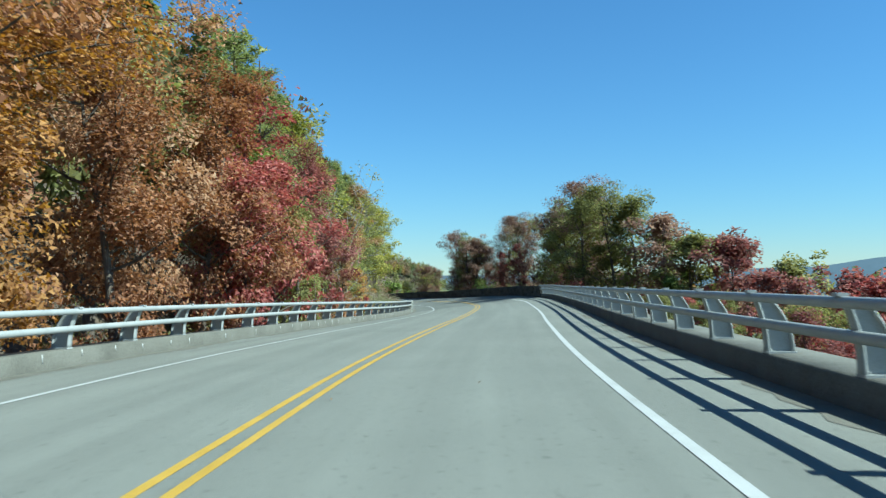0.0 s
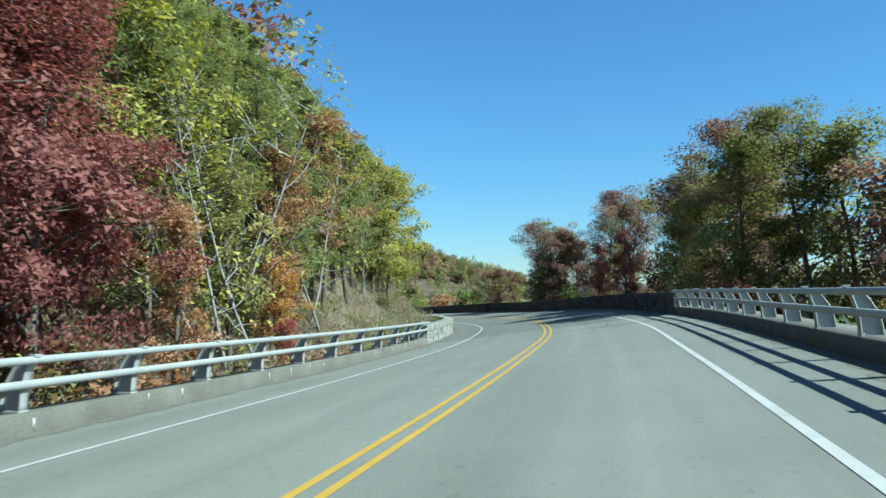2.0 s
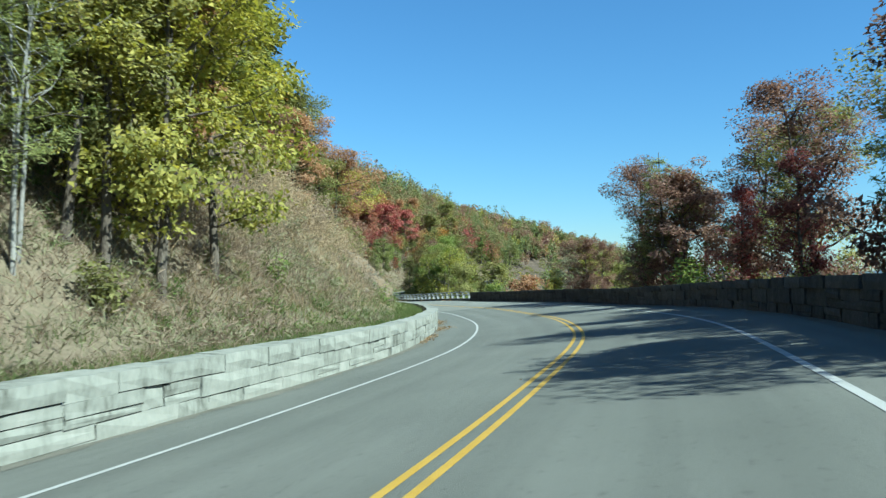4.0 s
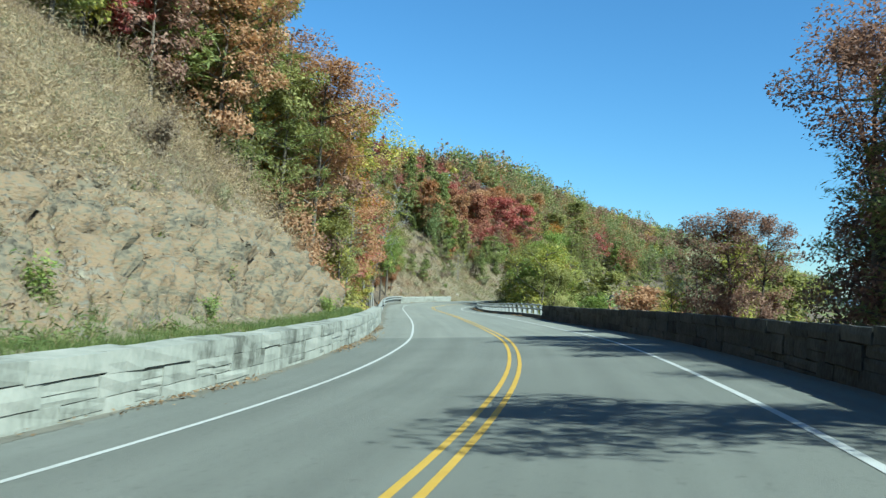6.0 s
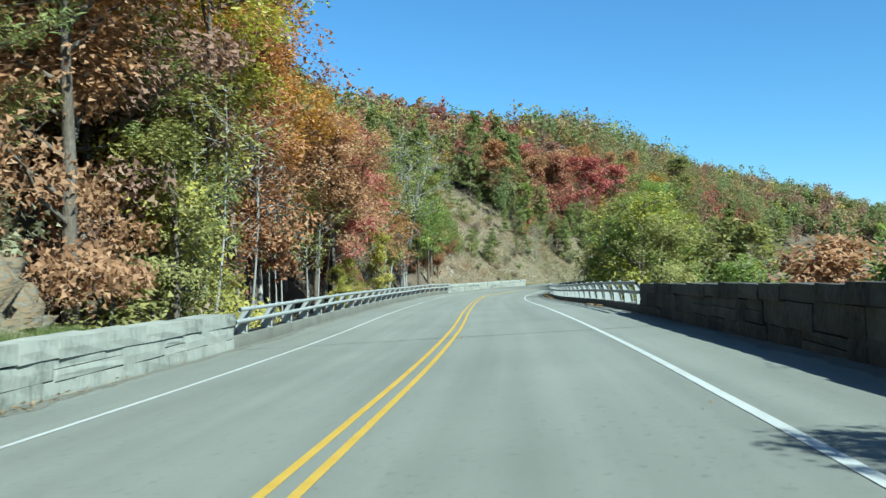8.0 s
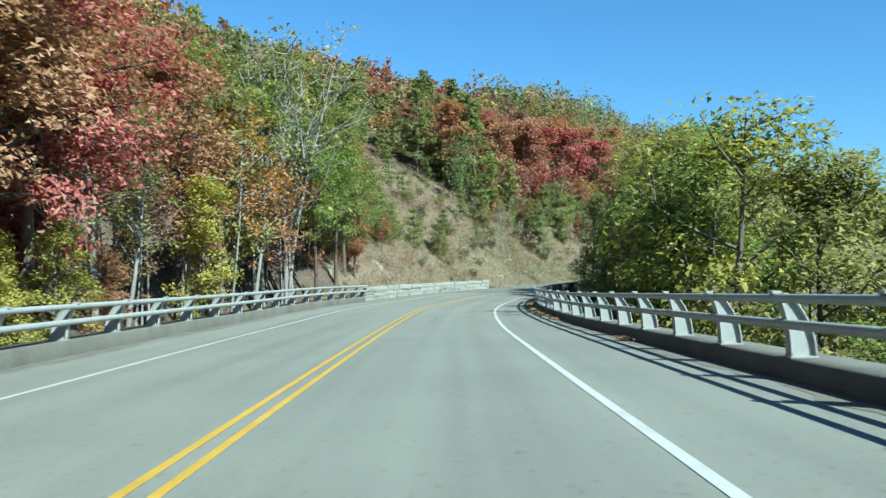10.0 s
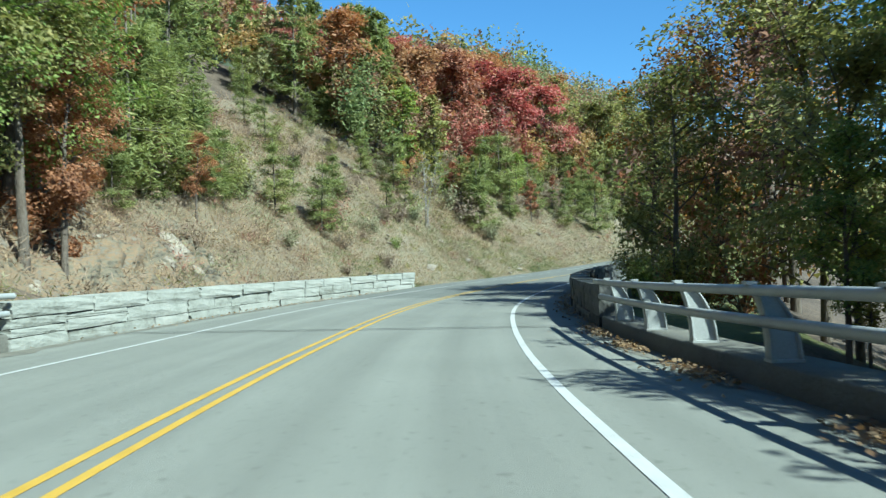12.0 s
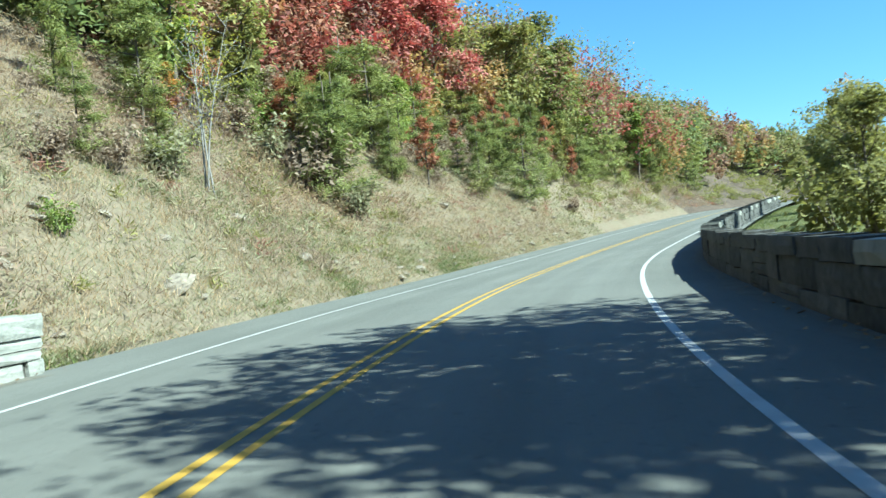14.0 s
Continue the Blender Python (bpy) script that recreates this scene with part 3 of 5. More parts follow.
bridge_rail(*BRIDGE_A, -1, 0.2)
pale_streaks(2, 64, 6)
bridge_rail(*BRIDGE_B, -1, 0.5)
bridge_rail(*RAIL_R1, 1, 0.9)
bridge_rail(*RAIL_R2, 1, 0.3, kerb_h=0.25)


# ---- stone walls ----
def stone_mesh(seed, rough=1.0, m="stone", cuts=1):
    """A block of unit size with an uneven, slightly bulging face and chipped edges."""
    rng = np.random.default_rng(seed)
    bm = bmesh.new()
    bmesh.ops.create_cube(bm, size=1)
    bmesh.ops.subdivide_edges(bm, edges=bm.edges[:], cuts=cuts, use_grid_fill=True)
    for v in bm.verts:
        c = v.co
        bulge = 0.03 * rough
        k = (1 - abs(2 * c.x) ** 2) * (1 - abs(2 * c.z) ** 2)
        v.co = c + Vector((rng.uniform(-0.012, 0.012), np.sign(c.y) * bulge * k + rng.uniform(-0.02, 0.02) * rough, rng.uniform(-0.025, 0.025) * rough))
    me = bpy.data.meshes.new("stone")
    bm.to_mesh(me)
    bm.free()
    me.materials.append(M[m])
    return me


STONES = [stone_mesh(k) for k in range(9)]
CAPS = [stone_mesh(40 + k, 1.1) for k in range(6)]
SHADE_CAPS_R1 = [stone_mesh(50 + k, 1.1, "shade_stone_r1") for k in range(6)]
SHADE_STONES_R1 = [stone_mesh(60 + k, 1.0, "shade_stone_r1") for k in range(9)]
SHADE_STONES_R2 = [stone_mesh(80 + k, 1.0, "shade_stone_r2") for k in range(9)]
LONG_STONES = [stone_mesh(100 + k, 1.15, "pale_stone", 3) for k in range(8)]
LONG_CAPS = [stone_mesh(110 + k, 1.15, "pale_stone", 3) for k in range(6)]
SHADE_CAPS_R2 = [stone_mesh(120 + k, 1.1, "shade_stone_r2") for k in range(5)] + CAPS[:2]


def stone_wall(s0, s1, side, height, depth, text, seed, courses, faces, tops, long=1.0):
    rng = random.Random(seed)
    wall = part("stone_wall", mesh_of("stone_wall", *sweep([(0.06, -0.4), (0.06, height - 0.06), (depth - 0.1, height - 0.06), (depth - 0.1, -0.6)], s0 + 0.1, s1 - 0.1, 1.0, side=side), [M["mortar"]]))
    tagged(wall, text, "wall", kind="structure")
    base = -0.12
    for k, share in enumerate(courses):
        h = (height + 0.12) * share
        cap = k == len(courses) - 1
        s = s0
        while s < s1 - 0.05:
            length = min(long * rng.uniform(0.9, 1.7) if cap else long * rng.choice((rng.uniform(0.5, 0.9), rng.uniform(0.9, 1.8), rng.uniform(1.2, 2.2))), s1 - s)
            if s1 - s - length < 0.3:
                length = s1 - s
            mid = s + length / 2
            pieces = [(base, h)]
            if not cap and length > 0.7 * long and rng.random() < 0.3 / long:
                cut = rng.uniform(0.35, 0.65)
                pieces = [(base, h * cut), (base + h * cut, h * (1 - cut))]
            for z0, tall in pieces:
                p = at(mid, side * (edge(side, mid) - 0.02 + depth / 2 + rng.uniform(-0.015, 0.02)), z0 + tall / 2)[0]
                me = rng.choice(tops if cap else faces)
                turn = math.degrees(heading(mid)) + 90 + (180 if rng.random() < 0.5 else 0) + rng.uniform(-0.6, 0.6)
                m = pose(*p, rz=turn) @ Matrix.Diagonal((length - 0.009, depth + rng.uniform(-0.03, 0.02) + (0.05 if cap else 0), tall - 0.012 + (rng.uniform(-0.02, 0.03) if cap else 0), 1))
                part("stone", me, wall, m=m)
            s += length
        base += h
    return wall


stone_wall(*WALL_L1, -1, 0.85, 0.5, "pale grey dressed stone roadside wall with rough capstones", 1, (0.38, 0.32, 0.3), STONES, CAPS)
stone_wall(*WALL_L2, -1, 0.83, 0.5, "pale grey coursed stone wall ending at a grassy bank", 2, (0.36, 0.34, 0.3), LONG_STONES, LONG_CAPS, 2.1)
# right-hand walls, built of the blocks with shade in their colour
stone_wall(*WALL_R1, 1, 0.88, 0.5, "shaded grey stone parapet wall with flat capstones", 3, (0.36, 0.38, 0.26), SHADE_STONES_R1, SHADE_CAPS_R1)
stone_wall(*WALL_R2, 1, 0.85, 0.5, "shaded grey stone parapet wall curving uphill", 4, (0.36, 0.38, 0.26), SHADE_STONES_R2, SHADE_CAPS_R2)


# ---- plants ----
def tube(path, radii, sides=6):
    path = np.asarray(path, float)
    d = np.gradient(path, axis=0)
    d /= np.linalg.norm(d, axis=1)[:, None] + 1e-9
    ref = np.where(np.abs(d[:, 2:]) > 0.9, [[1.0, 0, 0]], [[0, 0, 1.0]])
    a = np.cross(d, ref)
    a /= np.linalg.norm(a, axis=1)[:, None] + 1e-9
    b = np.cross(d, a)
    ang = np.arange(sides) * 2 * math.pi / sides
    ring = a[:, None] * np.cos(ang)[None, :, None] + b[:, None] * np.sin(ang)[None, :, None]
    v = (path[:, None] + ring * np.asarray(radii)[:, None, None]).reshape(-1, 3)
    k = (np.arange(len(path) - 1)[:, None] * sides + np.arange(sides)[None]).ravel()
    k2 = (np.arange(len(path) - 1)[:, None] * sides + (np.arange(sides)[None] + 1) % sides).ravel()
    return v, np.c_[k, k2, k2 + sides, k + sides]


def joined(pieces):
    vs, fs, n = [], [], 0
    for v, f in pieces:
        vs.append(v)
        fs.append(np.asarray(f) + n)
        n += len(v)
    return np.concatenate(vs), np.concatenate(fs)


def leaves(places, size, rng, long=1.5, flat=0.5, lean=None, whole=False, face=None):
    """A pointed leaf at each place: a folded four-sided one where whole, else three-sided."""
    n = len(places)
    nrm = rng.normal(size=(n, 3))
    nrm[:, 2] = np.abs(nrm[:, 2]) + flat
    if face is not None:
        nrm = nrm * 0.85 + face * 0.8
    nrm /= np.linalg.norm(nrm, axis=1)[:, None]
    a = rng.normal(size=(n, 3)) if lean is None else lean + rng.normal(size=(n, 3)) * 0.35
    a -= nrm * (a * nrm).sum(1)[:, None]
    a /= np.linalg.norm(a, axis=1)[:, None] + 1e-9
    b = np.cross(nrm, a)
    sz = (size * rng.uniform(0.6, 1.35, n))[:, None]
    if not whole:
        v = np.stack([places - a * sz * long / 2, places + b * sz * 0.6 + a * sz * 0.1, places + a * sz * long / 2 - b * sz * 0.35], 1)
        return v.reshape(-1, 3), np.arange(3 * n).reshape(-1, 3)
    fold = nrm * sz * rng.uniform(-0.15, 0.15, n)[:, None]
    v = np.stack([places - a * sz * long / 2, places + b * sz / 2 + fold, places + a * sz * long / 2, places - b * sz / 2 + fold], 1)
    return v.reshape(-1, 3), np.arange(4 * n).reshape(-1, 4)


def limb(start, way, length, rng, bend=0.25, n=5):
    p = [np.array(start, float)]
    w = np.array(way, float)
    for _ in range(n - 1):
        w = w / np.linalg.norm(w) + rng.normal(size=3) * bend * 0.5 + np.array([0, 0, 0.06])
        p.append(p[-1] + w / np.linalg.norm(w) * length / (n - 1))
    return np.array(p)


def broadleaf_meshes(seed, height=10.0, width=3.6, count=4200, bare=0.0, low=0.22, leaf=0.21, trunks=1, bark="bark", spread=0.07):
    """Trunk with limbs, and a crown of separate leaves gathered in uneven clumps round the twigs."""
    rng = np.random.default_rng(seed)
    wood, tips = [], []
    for k in range(trunks):
        foot = np.array([*rng.normal(size=2) * (0.4 if trunks > 1 else 0), -0.4])
        way = np.array([*rng.normal(size=2) * (spread if trunks > 1 else 0.04), 1.0])
        axis_ = limb(foot, way, height * rng.uniform(0.86, 0.96), rng, 0.07 if trunks > 1 else 0.08, 9)
        r0 = height * (0.015 if trunks == 1 else 0.0062)
        wood.append(tube(axis_, np.linspace(r0, r0 * 0.12, 9), 6))
        for j in range(int(15 / trunks) + (3 if trunks == 1 else 8)):
            u = low + (0.97 - low) * (j + rng.uniform(0, 1)) / (int(15 / trunks) + (3 if trunks == 1 else 8))
            i = int(u * 8)
            start = axis_[i] + (axis_[i + 1] - axis_[i]) * (u * 8 - i)
            turn = rng.uniform(0, 2 * math.pi)
            reach = width * (math.sin(math.pi * min(1, (u - low) / (1 - low) * 0.78 + 0.2)) ** 0.8) * rng.uniform(0.55, 1.1)
            br = limb(start, (math.cos(turn), math.sin(turn), rng.uniform(0.25, 0.9)), reach, rng, 0.35)
            wood.append(tube(br, np.linspace(r0 * 0.34, 0.012, 5), 3))
            tips.append(br[-1])
            tips.append(br[2] + rng.normal(size=3) * 0.2)
            for _ in range(2):
                tw = limb(br[rng.integers(1, 4)], rng.normal(size=3) + [0, 0, 0.5], reach * 0.5, rng, 0.4, 3)
                wood.append(tube(tw, np.linspace(0.02, 0.006, 3), 3))
                tips.append(tw[-1])
        tips.append(axis_[-1])
    tips = np.array(tips)
    count = int(count * (1 - bare))
    clump = rng.uniform(0.5, 1.0, len(tips)) * width * 0.27
    pick = rng.integers(0, len(tips), count)
    way = rng.normal(size=(count, 3))
    way /= np.linalg.norm(way, axis=1)[:, None]
    way[:, 2] *= 0.62
    spots = tips[pick] + way * (clump[pick] * rng.uniform(0.25, 1.0, count) ** 0.5)[:, None]
    spots += rng.normal(size=spots.shape) * 0.08
    spots = spots[spots[:, 2] > 0.4]
    face = spots - [0, 0, height * 0.42]
    face /= np.linalg.norm(face, axis=1)[:, None]
    return joined(wood), leaves(spots, leaf, rng, face=face), bark


def pine_meshes(seed, height=10.0, width=2.9, tufts=1000, needle=0.037, each=12):
    """A straight trunk with tiers of level boughs that carry sprays of needles."""
    rng = np.random.default_rng(seed)
    axis_ = limb((0, 0, -0.4), (0, 0, 1), height, rng, 0.02, 9)
    wood = [tube(axis_, np.linspace(height * 0.014, 0.02, 9), 7)]
    spots, lean = [], []
    tiers = int(height * 1.7)
    per = tufts // (tiers * 5)
    for k in range(tiers):
        u = 0.16 + 0.83 * k / tiers
        reach0 = width * (1 - u) ** 0.7 * (1.0 if u > 0.3 else 0.8) + 0.25
        for j in range(rng.integers(4, 7)):
            i = min(7, int(u * 8))
            start = axis_[i] + (axis_[i + 1] - axis_[i]) * (u * 8 - i)
            turn = rng.uniform(0, 2 * math.pi)
            reach = reach0 * rng.uniform(0.6, 1.15)
            way = np.array([math.cos(turn), math.sin(turn), rng.uniform(-0.05, 0.3)])
            br = limb(start, way, reach, rng, 0.12, 3)
            wood.append(tube(br, np.linspace(0.03, 0.008, 3), 3))
            m = max(6, int(per * reach / reach0 * 1.3))
            t = rng.uniform(0.25, 1.05, m)
            base = br[0] + (br[-1] - br[0]) * t[:, None]
            side = np.array([-way[1], way[0], 0]) * (rng.uniform(-1, 1, m) * 0.34 * reach * (1.15 - t))[:, None]
            spots.append(base + side + rng.normal(size=(m, 3)) * [0.06, 0.06, 0.05])
            lean.append(np.repeat(way[None] * 0.8, m, 0) + side * 1.6 + [0, 0, 0.25])
    spots, lean = np.concatenate(spots), np.concatenate(lean)
    many = np.repeat(np.arange(len(spots)), each)
    face = spots * [1, 1, 0] + [0, 0, 1.0]
    face /= np.linalg.norm(face, axis=1)[:, None]
    return joined(wood), leaves(spots[many] + rng.normal(size=(len(many), 3)) * 0.09, needle, rng, 5.0, 0.5, lean[many] + rng.normal(size=(len(many), 3)) * 0.55, face=face[many]), "bark"


def shrub_meshes(seed, height=1.6, width=1.0, count=700, leaf=0.1, bare=0.0):
    rng = np.random.default_rng(seed)
    wood, tips = [], []
    for k in range(9):
        turn = rng.uniform(0, 6.28)
        br = limb((0, 0, -0.15), (math.cos(turn) * 0.5, math.sin(turn) * 0.5, 1), height * rng.uniform(0.6, 1.05), rng, 0.3)
        wood.append(tube(br, np.linspace(0.02, 0.005, 5), 4))
        tips += [br[-1], br[3], br[2] + rng.normal(size=3) * 0.15]
    tips = np.array(tips)
    n = int(count * (1 - bare))
    way = rng.normal(size=(n, 3))
    way /= np.linalg.norm(way, axis=1)[:, None]
    spots = tips[rng.integers(0, len(tips), n)] + way * (rng.uniform(0.1, 1, n) * width * 0.42)[:, None]
    spots = spots[spots[:, 2] > 0]
    face = spots - [0, 0, height * 0.3]
    face /= np.linalg.norm(face, axis=1)[:, None]
    return joined(wood), leaves(spots, leaf, rng, face=face), "bark"


SHAPES = {}
for k in range(3):
    SHAPES["oak", k] = broadleaf_meshes(10 + k, 10, 3.7, 10500, leaf=0.126)
    SHAPES["slim", k] = broadleaf_meshes(20 + k, 10, 2.3, 8000, low=0.3, leaf=0.1)
    SHAPES["pine", k] = pine_meshes(30 + k)
    SHAPES["shrub", k] = shrub_meshes(40 + k)
    SHAPES["thicket", k] = shrub_meshes(40 + k, 1.6, 1.0, 1400, 0.075)
    SHAPES["bushy", k] = pine_meshes(80 + k, 4.0, 1.25, 640, 0.038, 8)
for k in range(3):
    SHAPES["open", k] = broadleaf_meshes(90 + k, 10, 3.6, 5200, low=0.12, leaf=0.128)
for k in range(3):
    SHAPES["far_oak", k] = broadleaf_meshes(10 + k, 10, 3.7, 4400, leaf=0.215)
    SHAPES["far_slim", k] = broadleaf_meshes(20 + k, 10, 2.3, 1800, low=0.3, leaf=0.23)
    SHAPES["far_pine", k] = pine_meshes(30 + k, 10, 2.9, 800, 0.12, 4)
for k in range(2):
    SHAPES["far_tall", k] = broadleaf_meshes(60 + k, 13, 4.2, 4600, low=0.16, leaf=0.28)
for k in range(2):
    SHAPES["bare", k] = broadleaf_meshes(50 + k, 10, 2.6, 6000, bare=0.86, low=0.3, leaf=0.11, trunks=2 + k, bark="pale_bark")
    SHAPES["fan", k] = broadleaf_meshes(54 + k, 10, 2.8, 6000, bare=0.8, low=0.25, leaf=0.11, trunks=2 + k, bark="pale_bark", spread=0.24)
for k in range(2):
    SHAPES["pole", k] = broadleaf_meshes(70 + k, 10, 1.9, 1700, low=0.5, leaf=0.12, trunks=1 + k, bark="pale_bark")
for k in range(2):
    SHAPES["grove", k] = broadleaf_meshes(64 + k, 13, 4.0, 14500, low=0.48, leaf=0.112)
SHAPES["tall", 0] = broadleaf_meshes(60, 13, 4.2, 19500, low=0.16, leaf=0.108)
SHAPES["tall", 1] = broadleaf_meshes(61, 13, 4.4, 19500, low=0.2, leaf=0.108)
PARTS = {}
WOOD = {}
for key, (wood, crown, bark) in SHAPES.items():
    WOOD[key] = mesh_of("trunk", *wood, [M[bark]], smooth=True)
TALL = {key: float(np.percentile(crown[0][:, 2], 99.3)) for key, (wood, crown, bark) in SHAPES.items()}
LOOK = {"rust": "rust-brown autumn", "orange": "orange autumn", "copper": "copper-orange autumn", "crimson": "bright crimson autumn", "dark_red": "dark wine-red autumn", "brick": "brick-red autumn", "yellow": "yellow-green autumn",
        "green": "dense green", "olive": "dull olive green", "russet": "muted russet autumn", "pine": "bright green", "bramble": "grey-olive", "sumac": "pinkish red", "brush": "dry brown"}
KIND = {"oak": "broadleaf tree", "open": "thin-crowned broadleaf tree", "slim": "slender broadleaf tree", "pine": "pine tree", "bushy": "young bushy pine tree", "shrub": "roadside shrub", "thicket": "dense roadside shrub", "bare": "half-bare pale-barked tree", "fan": "spreading half-bare pale-barked tree", "pole": "slim pale-trunked tree", "tall": "tall broadleaf tree", "grove": "tall bare-stemmed broadleaf tree"}
STAND = {-1: "on the wooded bank", 1: "on the valley slope"}
first = {}


def far_off_road(s, o):
    return abs(o) > 14.4 or s > 247


def plant(kind, k, colour, s, o, height, turn=0.0, sink=0.0):
    """Stand a tree or shrub of that height on the ground at length s and offset o."""
    key = (("far_" if far_off_road(s, o) and ("far_" + kind, 0) in SHAPES else "") + kind, k % (2 if kind in ("bare", "fan", "tall", "pole", "grove") else 3), colour)
    side = -1 if o < 0 else 1
    p = ground_at(s, o)[0]
    size = height / TALL[key[:2]]
    m = Matrix.Translation((p[0], p[1], p[2] - sink)) @ Matrix.Rotation(turn, 4, "Z") @ Matrix.Diagonal((size, size, size, 1))
    if (key, side) in first:
        model = first[key, side]
        return copy_thing(model, m @ Matrix.Diagonal((1 / model.scale.x, 1 / model.scale.y, 1 / model.scale.z, 1)))
    name = {"pine": "pine_tree", "bushy": "pine_tree", "shrub": "shrub", "thicket": "shrub"}.get(kind, "tree")
    if key not in PARTS:
        PARTS[key] = mesh_of("crown", *SHAPES[key[:2]][1], [M[colour]])
    tree = tagged(new(name), f"{LOOK[colour]} {KIND[kind]} {STAND[side]}", "shrub" if kind in ("shrub", "thicket") else "tree", "shrubs by the road" if kind in ("shrub", "thicket") else "trees by the road")
    part("stem" if kind in ("shrub", "thicket") else "trunk", WOOD[key[:2]], tree)
    part("foliage" if kind in ("shrub", "thicket") else "crown", PARTS[key], tree)
    tree.matrix_basis = m
    first[key, side] = tree
    return tree


pick = random.Random(7)


def stand(*trees):
    """Plant trees given by kind, colour, length along the road, offset and height."""
    for kind, colour, s, o, h in trees:
        plant(kind, pick.randrange(3), colour, s, o, h, pick.uniform(0, 6.28))


# the bank beside the first bridge
stand(
    ("tall", "rust", 12, -9.5, 14.6), ("tall", "orange", 15, -7.8, 10.7), ("tall", "rust", 18, -10.5, 12.6), ("tall", "rust", 21, -8, 10.7), ("tall", "copper", 25, -11, 13.4),
    ("tall", "rust", 29, -9, 11.2), ("tall", "rust", 30.5, -8.3, 9), ("oak", "crimson", 30.5, -7.7, 7.8), ("oak", "crimson", 33.5, -7.8, 8.6), ("tall", "olive", 33, -15, 14.8), ("slim", "crimson", 33.5, -9, 11.4), ("slim", "green", 35.5, -9.2, 9.3),
    ("slim", "olive", 37, -7.8, 6.9), ("tall", "olive", 38, -18, 14.3), ("pine", "pine", 38, -9.5, 12.7), ("pine", "pine", 40, -9, 9.4), ("pine", "pine", 42, -12, 14.1),
    ("slim", "dark_red", 43.5, -8.6, 9.3), ("tall", "dark_red", 45.5, -9.3, 10.3), ("pine", "pine", 46.5, -15, 14.3), ("tall", "dark_red", 47.5, -10.5, 10.6),
)
# where the first wall begins
stand(
    ("slim", "copper", 48.5, -7.9, 5.5), ("tall", "olive", 49, -15, 12), ("pine", "pine", 50, -13, 13.5), ("slim", "yellow", 52, -12, 11.8),
    ("pine", "pine", 52.5, -10.8, 10.2), ("fan", "yellow", 52.6, -8, 9.6), ("slim", "olive", 53.8, -8.9, 7), ("oak", "olive", 54, -14, 11), ("pine", "pine", 55, -11, 10.4), ("fan", "olive", 56, -10.3, 10.2),
    ("pine", "pine", 56, -17, 15.1), ("slim", "olive", 57.5, -11.5, 9.6), ("pine", "pine", 58, -13, 11.2), ("slim", "copper", 58.5, -9, 7.7), ("pine", "pine", 59, -9.8, 9.4),
    ("slim", "yellow", 59.5, -14, 11), ("pine", "pine", 60, -12.5, 10.1), ("pine", "pine", 61, -10.6, 9.9), ("pine", "pine", 62.5, -15, 11.7),
)
# pines above the first wall
stand(
    ("oak", "yellow", 80.5, -8.7, 7.6), ("oak", "yellow", 77.5, -8.5, 7.9), ("slim", "orange", 55.2, -7.8, 4.4), ("slim", "crimson", 54.6, -7.4, 2.6),
    ("fan", "yellow", 63.5, -9.2, 8.9), ("pine", "pine", 63.5, -10.5, 9.5), ("pine", "pine", 64.5, -14, 10), ("pine", "pine", 65, -12, 9), ("slim", "copper", 66, -9.6, 8.7),
    ("pine", "pine", 66.5, -10.2, 9), ("pine", "pine", 67.5, -13.5, 8.7), ("pine", "pine", 68, -11.5, 8.9), ("pine", "pine", 68.5, -16, 10.6), ("slim", "olive", 69.5, -9.2, 8.1),
    ("pine", "pine", 69.5, -9.9, 8.5), ("pine", "pine", 70.5, -11.3, 8.8), ("pine", "pine", 71, -13, 8.3), ("pine", "pine", 72, -10.5, 8.4), ("pine", "pine", 73, -15.5, 9.4),
    ("pine", "pine", 73.5, -9.8, 8), ("bare", "yellow", 74, -9.3, 7.7), ("pine", "pine", 74.3, -11, 8.5), ("pine", "pine", 75.5, -12.5, 8.5), ("slim", "olive", 76.5, -9.2, 7.5),
    ("pine", "pine", 77.5, -14.5, 7.9), ("slim", "olive", 78, -11, 7.4), ("slim", "copper", 79.5, -9.5, 7.4), ("pine", "pine", 79.5, -12, 7.1), ("slim", "yellow", 80.5, -10, 7.2),
    ("pine", "pine", 81, -12.5, 7.2), ("slim", "olive", 82, -14, 7.7), ("pine", "pine", 84.5, -13.5, 7.5),
)
# above the rock cut
stand(
    ("oak", "orange", 96, -24, 9.8), ("oak", "olive", 104, -25, 11), ("pine", "pine", 110, -21.5, 9), ("tall", "rust", 111, -24, 11.6), ("pine", "pine", 114, -20.5, 8),
    ("pine", "pine", 117, -25, 11.7), ("pine", "pine", 119.5, -19.5, 8), ("tall", "copper", 122, -22, 12.2), ("pine", "pine", 124, -17.5, 7.5), ("tall", "olive", 125, -25, 15.9),
    ("pine", "pine", 126, -21, 11.7), ("oak", "yellow", 127, -17.5, 7.9), ("slim", "crimson", 128.5, -16.5, 6), ("tall", "olive", 130, -18.5, 12.8), ("oak", "russet", 130, -15.5, 7),
    ("tall", "copper", 131, -21, 17.1), ("pine", "pine", 133, -16, 12.2), ("oak", "copper", 134.5, -13.5, 9.8), ("pine", "pine", 135, -20, 14.8), ("pine", "pine", 136.5, -13, 10),
    ("tall", "olive", 137.5, -17, 18.3),
)
